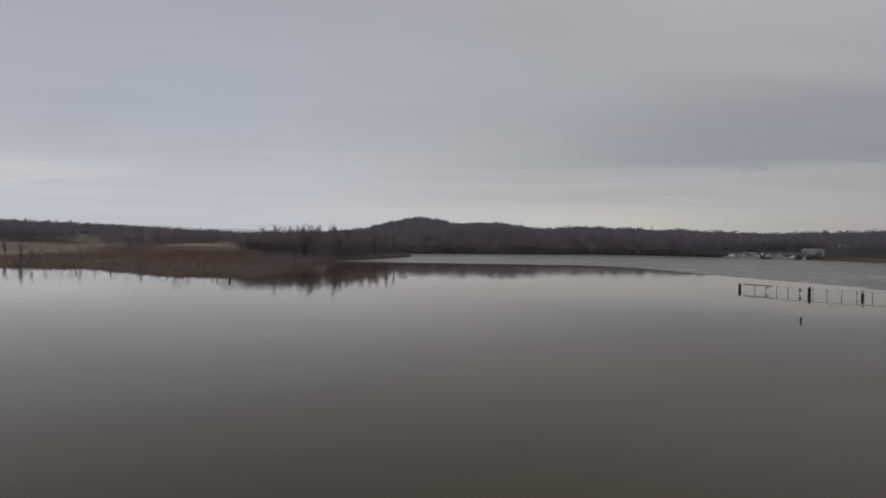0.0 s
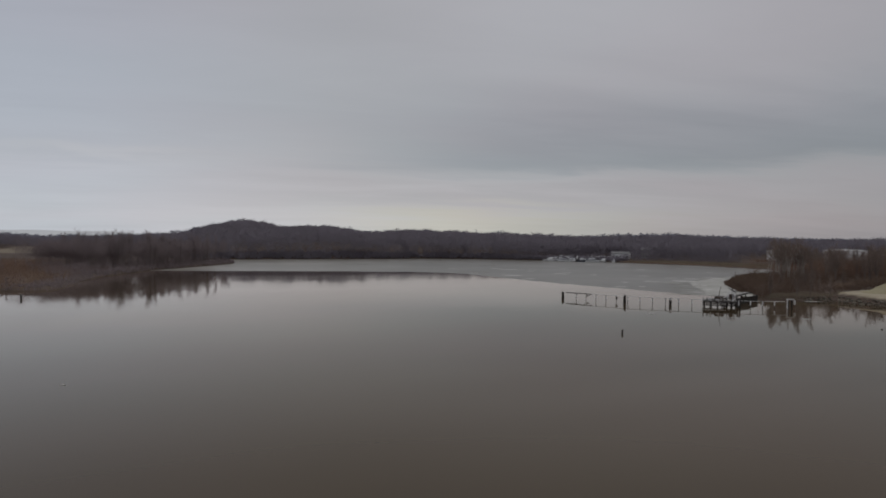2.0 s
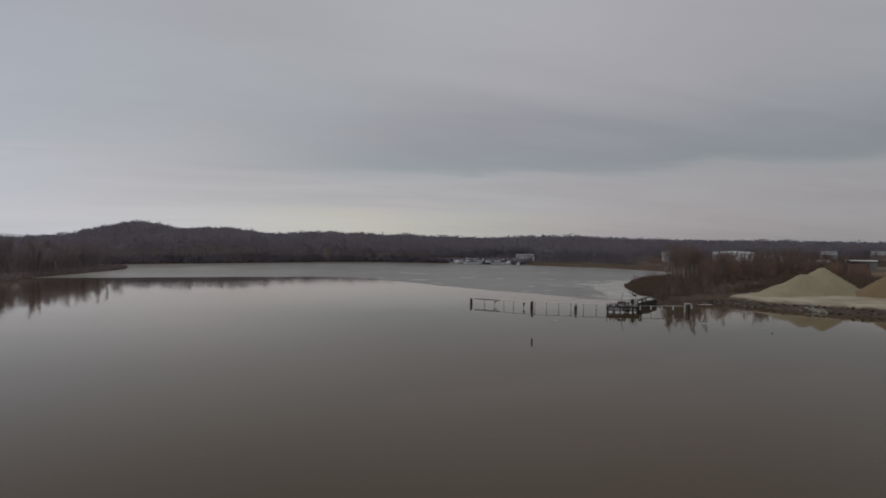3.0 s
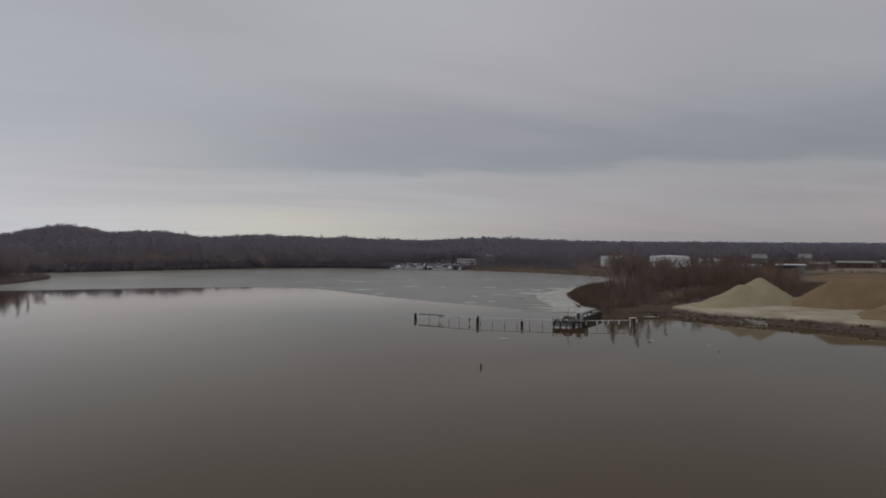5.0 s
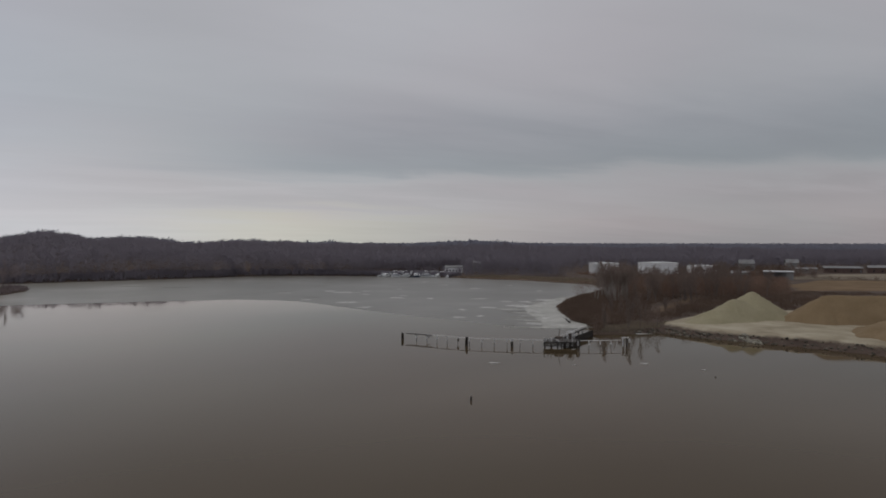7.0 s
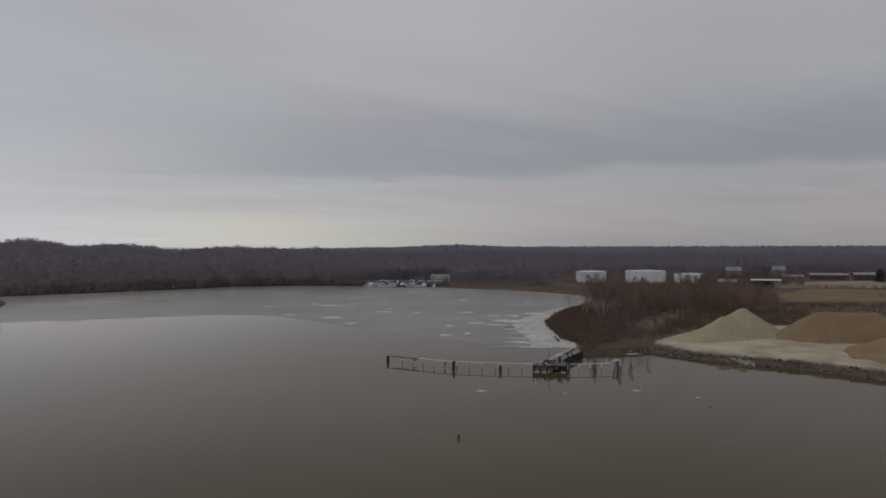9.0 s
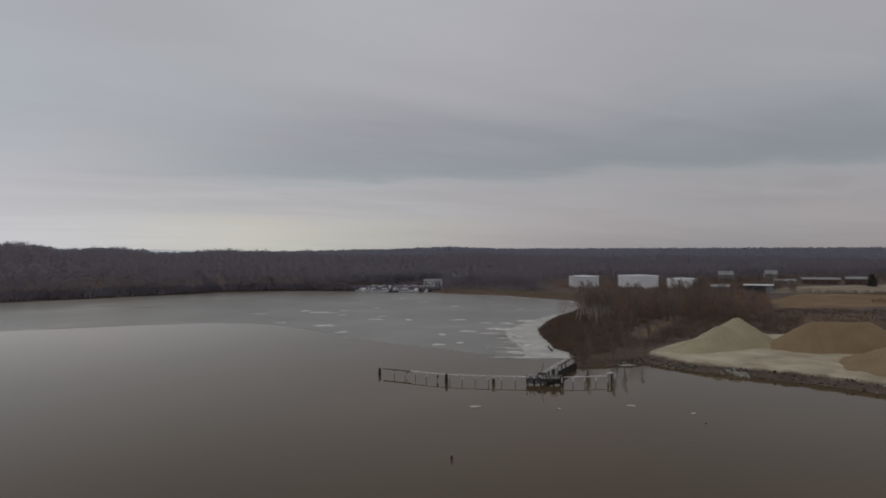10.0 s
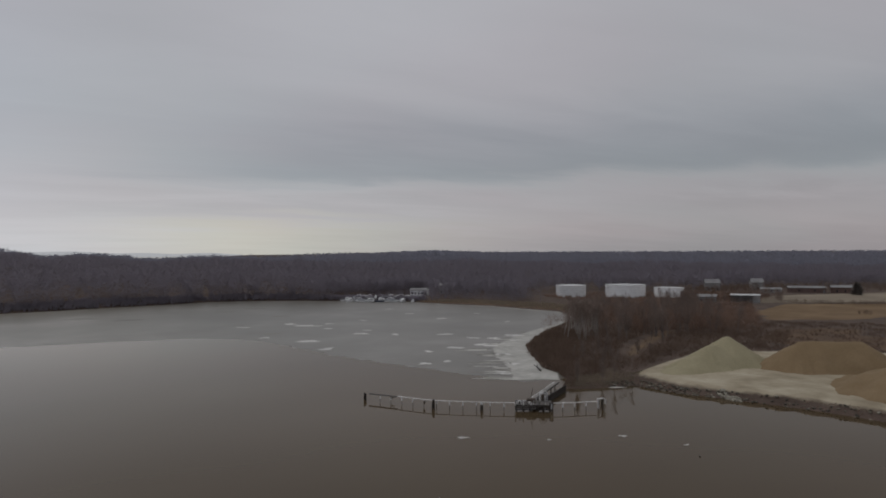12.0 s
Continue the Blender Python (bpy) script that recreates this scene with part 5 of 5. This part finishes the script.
def gangway():
    ax, ay, bx, by = 104.9, 158.6, 121.5, 170.2
    ang, run = math.degrees(math.atan2(by - ay, bx - ax)), math.dist((ax, ay), (bx, by))
    t = thing("gangway", pose(ax, ay, 0, 0, 0, ang), "narrow gangway from the platform to the shore", "gangway")
    tilt = pose(0, 0, 1.5, 0, -math.degrees(math.atan2(0.6, run)), 0)
    for i in range(10):
        bm = bmesh.new()
        box(bm, run * i / 10 + 0.01, -0.55, 0, run * (i + 1) / 10 - 0.01, 0.55, 0.1, 0.015)
        part("deck_plank", bm, M_GREY_WOOD, t).matrix_basis = tilt
    for s in (-0.6, 0.6):
        bm = bmesh.new()
        box(bm, 0, s - 0.09, -0.12, run, s + 0.09, 0.14, 0.02)
        part("side_beam", bm, M_PALE_PLANK if s > 0 else M_WET_WOOD, t, "frosted side beam" if s > 0 else "").matrix_basis = tilt
    for i in range(1, 6):
        for s in (-0.5, 0.5):
            bm = bmesh.new()
            stick(bm, (run * i / 6, s, -2.5), (run * i / 6, s, 1.5 + 0.1 * i), 0.13, 0.12, 8)
            part("post", bm, M_WET_WOOD, t)
    bm = bmesh.new()
    box(bm, 5.2, -2.2, -2, run + 0.6, -1.95, 1.5, 0.03)
    part("bulkhead", bm, M_WET_WOOD, t, "dark timber bulkhead")
    s = thing("control_box", pose(107.0, 156.7, 1.52, 0, 0, ang), "dark steel cabinet inside an open white pipe frame on the platform", "cabinet")
    bm = bmesh.new()
    box(bm, -0.55, -0.4, 0.12, 0.55, 0.4, 1.35, 0.05)
    body = part("body", bm, M_STEEL, s)
    bm = bmesh.new()
    box(bm, -0.45, -0.44, 0.22, -0.02, -0.4, 1.25, 0.01)
    part("door", bm, M_GREY_METAL, body, "grey cabinet door")
    for sx in (-0.9, 0.0, 0.9):
        for sy in (-0.6, 0.6):
            bm = bmesh.new()
            stick(bm, (sx, sy, 0), (sx, sy, 1.8), 0.055, 0.055, 8)
            part("frame_post", bm, M_WHITE, s, "white pipe post")
    for z in (1.0, 1.8):
        for sy in (-0.6, 0.6):
            bm = bmesh.new()
            stick(bm, (-0.95, sy, z), (0.95, sy, z), 0.05, 0.05, 8)
            part("frame_rail", bm, M_WHITE, s, "white pipe rail")
    for sx in (-0.9, 0.9):
        bm = bmesh.new()
        stick(bm, (sx, -0.6, 1.8), (sx, 0.6, 1.8), 0.05, 0.05, 8)
        part("frame_rail", bm, M_WHITE, s, "white pipe rail")


gangway()


def driftwood():
    t = thing("driftwood_log", pose(135.6, 195.6, 0.10, 0, 0, 60), "dark driftwood log with a broken branch frozen into the ice", "log")
    bm = bmesh.new()
    stick(bm, (0, 0, 0.12), (4.6, 0.3, 0.34), 0.26, 0.20, 9)
    stick(bm, (4.6, 0.3, 0.34), (7.6, 0.1, 0.75), 0.20, 0.10, 8)
    part("trunk", bm, M_WET_WOOD, t)
    bm = bmesh.new()
    stick(bm, (4.4, 0.3, 0.3), (5.6, 1.5, 1.0), 0.11, 0.04, 6)
    part("branch", bm, M_WET_WOOD, t)
    bm = bmesh.new()
    for k in range(7):
        a = 0.9 * k
        stick(bm, (0.05, 0, 0.15), (-0.5, 0.55 * math.cos(a), 0.25 + 0.45 * math.sin(a)), 0.08, 0.03, 5)
    part("root_plate", bm, M_WET_WOOD, t, "torn roots")


driftwood()


def lone_pile(x, y, h, r, label):
    t = thing("mooring_pile", pose(x, y, 0), label, "pile", "lone piles")
    bm = bmesh.new()
    stick(bm, (0, 0, -3), (0.06, 0.02, h), r * 1.1, r * 0.8, 10)
    stick(bm, (0.5 * r, 0.2, -3), (0.55 * r, 0.2, h * 0.75), r * 0.7, r * 0.5, 8)
    part("shaft", bm, M_WET_WOOD, t)
    bm = bmesh.new()
    bmesh.ops.create_cone(bm, cap_ends=True, segments=10, radius1=r * 0.85, radius2=r * 0.3, depth=0.12, matrix=Matrix.Translation((0.06, 0.02, h + 0.05)))
    part("worn_top", bm, M_GREY_WOOD, t)


lone_pile(57.0, 115.2, 0.62, 0.17, "dark rotted mooring pile alone in the water")
lone_pile(-58.3, 198.3, 1.0, 0.26, "dark mooring pile near the western marsh")
lone_pile(106, 112, 0.14, 0.1, "stub of a rotted pile barely above water")

for k, (x, y, a, b) in enumerate([(78, 143.5, 1.3, 0.5), (104.6, 129, 0.8, 0.45), (91, 134, 0.4, 0.3), (110, 118.5, 0.5, 0.25), (-21, 87, 0.35, 0.15)]):
    frost_patch([oval(x, y, a, b, radians(-32), 140 + k)], k, "drifting ice scraps")["label"] = "small pale scrap of ice drifting on open water"


# ---- the far bank: tanks, buildings, marina ----
def land(x, y):
    return float(relief(np.array([float(x)]), np.array([float(y)]))[0])


def storage_tank(x, y, r, top, label, turn=0.0):
    base = land(x, y) - 0.3
    h = top - base
    t = thing("storage_tank", pose(x, y, base, 0, 0, turn), label, "storage tank", "fuel storage tanks")
    bm = bmesh.new()
    bmesh.ops.create_cone(bm, cap_ends=True, segments=72, radius1=r, radius2=r, depth=h, matrix=Matrix.Translation((0, 0, h / 2)))
    part("shell", bm, M_TANK, t)
    for k in range(1, 5):
        bm = bmesh.new()
        z = h * k / 5
        bmesh.ops.create_cone(bm, cap_ends=False, segments=72, radius1=r + 0.05, radius2=r + 0.05, depth=0.07, matrix=Matrix.Translation((0, 0, z)))
        part("shell_seam", bm, M_GREY_METAL, t)
    bm = bmesh.new()
    bmesh.ops.create_cone(bm, cap_ends=True, segments=72, radius1=r + 0.08, radius2=0.3, depth=r * 0.06, matrix=Matrix.Translation((0, 0, h + r * 0.03)))
    part("roof", bm, M_ROOF_PALE, t, "low conical white roof")
    bm = bmesh.new()
    bmesh.ops.create_cone(bm, cap_ends=False, segments=72, radius1=r + 0.18, radius2=r + 0.18, depth=0.25, matrix=Matrix.Translation((0, 0, h - 0.3)))
    part("wind_girder", bm, M_TANK, t)
    n = 26
    stair = bmesh.new()
    for i in range(n):
        a = -1.9 + 1.25 * i / n
        q = pose(math.cos(a) * (r + 0.55), math.sin(a) * (r + 0.55), h * (i + 0.5) / n, 0, 0, math.degrees(a))
        box(stair, -0.4, -0.3, -0.04, 0.4, 0.3, 0.04, 0, q)
    part("stair", stair, M_GREY_METAL, t, "steel stair wound round the shell")
    rail = bmesh.new()
    pts = []
    for i in range(25):
        a = -1.0 + 1.6 * i / 24
        pts.append(Vector((math.cos(a) * r, math.sin(a) * r, h + 1.1)))
        if i % 3 == 0:
            stick(rail, pts[-1] - Vector((0, 0, 1.1)), pts[-1], 0.05, 0.05, 4)
    for a, b in zip(pts, pts[1:]):
        stick(rail, a, b, 0.05, 0.05, 4)
    part("roof_rail", rail, M_GREY_METAL, t)
    bm = bmesh.new()
    stick(bm, (0, 0, h + r * 0.06 - 0.2), (0, 0, h + r * 0.06 + 0.8), 0.35, 0.35, 10)
    part("vent", bm, M_GREY_METAL, t)


storage_tank(337.9, 427.4, 10.4, 9.6, "white steel storage tank behind the spit's trees", 200)
storage_tank(366.0, 403.0, 13.6, 10.1, "wide white steel storage tank with a conical roof", 215)
storage_tank(386.2, 382.3, 9.8, 8.3, "low white steel storage tank half hidden by trees", 190)


def house(x, y, w, d, h, ridge, turn, wall, roof, label, windows=3, name="house"):
    z = land(x, y) - 0.2
    t = thing(name, pose(x, y, z, 0, 0, turn), label, "building", "far bank buildings")
    bm = bmesh.new()
    box(bm, -w / 2, -d / 2, 0, w / 2, d / 2, h)
    for s in (-1, 1):
        vs = [bm.verts.new(p) for p in ((s * w / 2, -d / 2, h), (s * w / 2, d / 2, h), (s * w / 2, 0, h + ridge))]
        bm.faces.new(vs)
    part("wall", bm, wall, t)
    for s in (-1, 1):
        bm = bmesh.new()
        run = math.hypot(d / 2 + 0.4, ridge)
        box(bm, -w / 2 - 0.4, 0, 0, w / 2 + 0.4, run + 0.2, 0.18, 0.02)
        part("roof_slope", bm, roof, t).matrix_basis = pose(0, 0, h + ridge + 0.05, 0, 0, 0 if s > 0 else 180) @ pose(0, 0, 0, -math.degrees(math.atan2(ridge, d / 2 + 0.4)), 0, 0)
    for i in range(windows):
        for s in (-1, 1):
            bm = bmesh.new()
            cx = -w / 2 + w * (i + 0.7) / (windows + 0.4)
            y0 = s * d / 2
            box(bm, cx - 0.6, min(y0, y0 + s * 0.06), 1.1, cx + 0.6, max(y0, y0 + s * 0.06), min(h - 0.4, 2.5))
            win = part("window", bm, wall, t)
            bm = bmesh.new()
            box(bm, cx - 0.5, min(y0 + s * 0.05, y0 + s * 0.08), 1.2, cx + 0.5, max(y0 + s * 0.05, y0 + s * 0.08), min(h - 0.5, 2.4))
            part("pane", bm, M_DARK_GLASS, win)
    bm = bmesh.new()
    box(bm, w / 2 - 1.7, -d / 2 - 0.07, 0.2, w / 2 - 0.6, -d / 2, 2.3, 0.01)
    part("door", bm, M_ROOF_GREY, t, "grey door")


def open_shed(x, y, w, d, h, turn, label):
    z = land(x, y) - 0.2
    t = thing("open_shed", pose(x, y, z, 0, 0, turn), label, "shed", "far bank buildings")
    for i in range(4):
        for s in (-1, 1):
            bm = bmesh.new()
            px = -w / 2 + 0.4 + (w - 0.8) * i / 3
            box(bm, px - 0.14, s * (d / 2 - 0.3) - 0.14, 0, px + 0.14, s * (d / 2 - 0.3) + 0.14, h)
            part("post", bm, M_GREY_METAL, t)
    bm = bmesh.new()
    box(bm, -w / 2, -d / 2, h, w / 2, d / 2, h + 0.28, 0.05, pose(0, 0, 0, 3, 0, 0))
    part("roof", bm, M_ROOF_PALE, t, "pale flat metal roof")
    bm = bmesh.new()
    box(bm, -w / 2 + 0.4, d / 2 - 0.5, 0, w / 4, d / 2 - 0.35, h - 0.1)
    part("back_wall", bm, M_ROOF_GREY, t)
    bm = bmesh.new()
    box(bm, w / 4, -d / 2 + 0.4, 0, w / 2 - 0.3, -d / 2 + 0.55, h - 0.1)
    part("end_wall", bm, M_SIDING, t)


open_shed(386, 321, 17, 8, 5.0, -52, "open-sided shed with a pale flat roof")
house(372, 338, 11, 7, 3.6, 1.4, -50, M_SIDING, M_ROOF_GREY, "low grey shed among leafless trees")
house(470, 417, 11, 8, 5.8, 3.0, -42, M_SIDING, M_ROOF_GREY, "pale gabled house at the wood's edge")
house(498, 398, 9, 7, 6.2, 3.0, -38, M_SIDING, M_ROOF_GREY, "tall pale house at the wood's edge")
house(482, 374, 14, 8, 2.8, 1.2, -44, M_SIDING, M_ROOF_GREY, "low farm building beyond the field", 3)
house(505, 361, 25, 8, 3.6, 1.3, -48, M_BARN, M_ROOF_GREY, "long low brown barn with a grey roof", 2)
house(520, 341, 18, 9, 4.2, 1.5, -52, M_BARN, M_ROOF_GREY, "red-brown barn with a grey roof", 3)
house(600, 330, 14, 9, 4.0, 1.8, -40, M_SIDING, M_ROOF_GREY, "pale farm house beyond the field", 3)


def evergreen(x, y, height, reach, seed):
    """A broad dark evergreen: a tapered trunk and drooping sprays in whorls."""
    g = np.random.default_rng(seed)
    t = thing("evergreen_tree", pose(x, y, land(x, y) - 0.2), "broad dark evergreen tree beyond the far field", "tree")
    bm = bmesh.new()
    stick(bm, (0, 0, 0), (0, 0, height * 0.95), height * 0.03, 0.03, 7)
    part("trunk", bm, M_BARK, t)
    n = 1500
    u = 0.06 + 0.93 * g.uniform(0, 1, n)
    a = g.uniform(0, 2 * np.pi, n)
    r = reach * np.sqrt(1 - u) * np.minimum(1, 0.55 + 2.5 * u) * g.uniform(0.35, 1.0, n) * (1 + 0.2 * np.sin(3 * a + 9 * u))
    start = np.column_stack([np.cos(a) * r * 0.55, np.sin(a) * r * 0.55, height * u])
    tip = np.column_stack([np.cos(a) * (r + 0.35), np.sin(a) * (r + 0.35), height * u - 0.05 * height * g.uniform(0.2, 1.0, n)])
    side = np.column_stack([-np.sin(a), np.cos(a), 0.3 * g.normal(0, 1, n)]) * g.uniform(0.2, 0.5, n)[:, None]
    v = np.stack([start, (start + tip) / 2 + side, tip, start, tip, (start + tip) / 2 - side], 1).reshape(-1, 3)
    new("crown", tri_mesh("crown", v, np.arange(len(v)).reshape(-1, 3), M_EVERGREEN)).parent = t


evergreen(507, 324, 9.5, 5.2, 31)
house(412, 232, 15, 9, 3.6, 1.6, -48, M_SIDING, M_ROOF_PALE, "pale-roofed shed at the field's edge", 3)


def boat(x, y, turn, length, label, hull=None, covered=False, z=None):
    """A moored motor boat: hull, deck, cabin or cover."""
    t = thing("motor_boat", pose(x, y, 0.0 if z is None else z, 0, 0, turn), label, "boat", "marina boats")
    bm = bmesh.new()
    beam, n = length * 0.16, 9
    rings = []
    for i in range(n):
        u = i / (n - 1)
        half = beam * (1 - max(0, (u - 0.45) / 0.55) ** 2.2) + 0.02
        x0, sheer = -length / 2 + length * u, 0.95 + 0.55 * u * u
        rings.append([bm.verts.new(p) for p in ((x0, -half, sheer), (x0, -half * 0.85, 0.1), (x0, 0, -0.35 + 0.3 * u), (x0, half * 0.85, 0.1), (x0, half, sheer))])
    for a, b in zip(rings, rings[1:]):
        for j in range(4):
            bm.faces.new((a[j], a[j + 1], b[j + 1], b[j]))
        bm.faces.new((a[4], a[0], b[0], b[4]))
    bm.faces.new(rings[0])
    part("hull", bm, hull or M_HULL, t)
    bm = bmesh.new()
    if covered:
        box(bm, -length * 0.46, -beam * 0.9, 0.9, length * 0.25, beam * 0.9, 2.1, 0.45)
        part("cover", bm, M_COVER, t, "grey canvas cover")
    else:
        box(bm, -length * 0.22, -beam * 0.72, 0.95, length * 0.22, beam * 0.72, 2.25, 0.25)
        cabin = part("cabin", bm, M_WHITE, t)
        bm = bmesh.new()
        box(bm, -length * 0.16, -beam * 0.75, 1.55, length * 0.2, beam * 0.75, 1.95, 0.04)
        part("window_band", bm, M_DARK_GLASS, cabin)
        bm = bmesh.new()
        box(bm, -length * 0.18, -beam * 0.6, 2.5, length * 0.06, beam * 0.6, 2.62, 0.03)
        for s in (-1, 1):
            stick(bm, (-length * 0.15, s * beam * 0.5, 2.1), (-length * 0.15, s * beam * 0.5, 2.55), 0.04, 0.04, 5)
        part("hardtop", bm, M_WHITE, t)


def pontoon(x0, y0, x1, y1, label):
    ang, run = math.degrees(math.atan2(y1 - y0, x1 - x0)), math.dist((x0, y0), (x1, y1))
    t = thing("pontoon", pose(x0, y0, 0, 0, 0, ang), label, "pontoon", "marina pontoons")
    n = max(2, int(run / 4))
    for i in range(n):
        bm = bmesh.new()
        box(bm, run * i / n + 0.03, -0.9, -0.2, run * (i + 1) / n - 0.03, 0.9, 0.4, 0.04)
        part("float", bm, M_GREY_WOOD, t)
    for i in range(n + 1):
        bm = bmesh.new()
        stick(bm, (run * i / n, 1.1, -3), (run * i / n, 1.1, 1.8), 0.13, 0.12, 7)
        part("pile", bm, M_WET_WOOD, t)


pontoon(195, 491, 236, 463, "grey floating pontoon along the marina shore")
pontoon(212, 482, 205, 471, "short grey pontoon finger of the marina")
g1 = random.Random(91)
for k in range(27):
    u = (k + 0.5) / 27
    bx, by = 195 + 41 * u, 492.5 - 27.5 * u
    row = k % 4
    ox, oy = ((1.6, 2.6), (-2.2, -3.4), (4.4, 7.0), (8.4, 12.6))[row]
    boat(bx + ox, by + oy, g1.choice((-34, 146, -34, 146, 58, 235)) + g1.uniform(-14, 14), g1.uniform(6.5, 11),
         ("white motor boat moored at the marina", "white cabin cruiser laid up on the shore", "motor boat under a grey winter cover")[k % 3],
         M_HULL_BLUE if k % 9 == 4 else None, k % 3 == 2, None if row < 2 else land(bx + ox, by + oy) + 0.25)
house(258, 505, 13, 8, 4.0, 1.2, -36, M_WHITE, M_ROOF_GREY, "white marina building with a grey roof", 5)
house(279, 506, 6, 6, 6.6, 1.6, -36, M_SIDING, M_ROOF_GREY, "tall narrow marina building among trees", 2)


def hazy_hills():
    """Low hills at the edge of sight; the air's haze is painted as a flat glow."""
    m = bpy.data.materials.new("painted_haze_glow")
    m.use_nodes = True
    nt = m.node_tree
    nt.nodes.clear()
    # unlit emission in a pale grey stands in for haze over the hills
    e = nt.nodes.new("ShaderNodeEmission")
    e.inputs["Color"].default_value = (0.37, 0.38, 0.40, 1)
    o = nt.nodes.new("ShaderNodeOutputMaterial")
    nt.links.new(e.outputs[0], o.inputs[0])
    v, f = [], []
    for i in range(90):
        a = radians(-40 + 54 * i / 89)
        d = math.degrees(a)
        h = 30 + 24 * math.exp(-((d + 23) / 8) ** 2) + 4 * math.sin(i * 0.31) + 2.5 * math.sin(i * 0.83) - 22 * max(0, (d - 4) / 10)
        v += [(4700 * math.sin(a), 4700 * math.cos(a), -20), (4700 * math.sin(a), 4700 * math.cos(a), h)]
        if i:
            k = 2 * i
            f += [(k - 2, k, k + 1), (k - 2, k + 1, k - 1)]
    tagged(new("backdrop", tri_mesh("backdrop", v, f, m)), "pale hills at the edge of sight, haze painted as an even glow", "hills", kind="structure")


hazy_hills()
revetment()
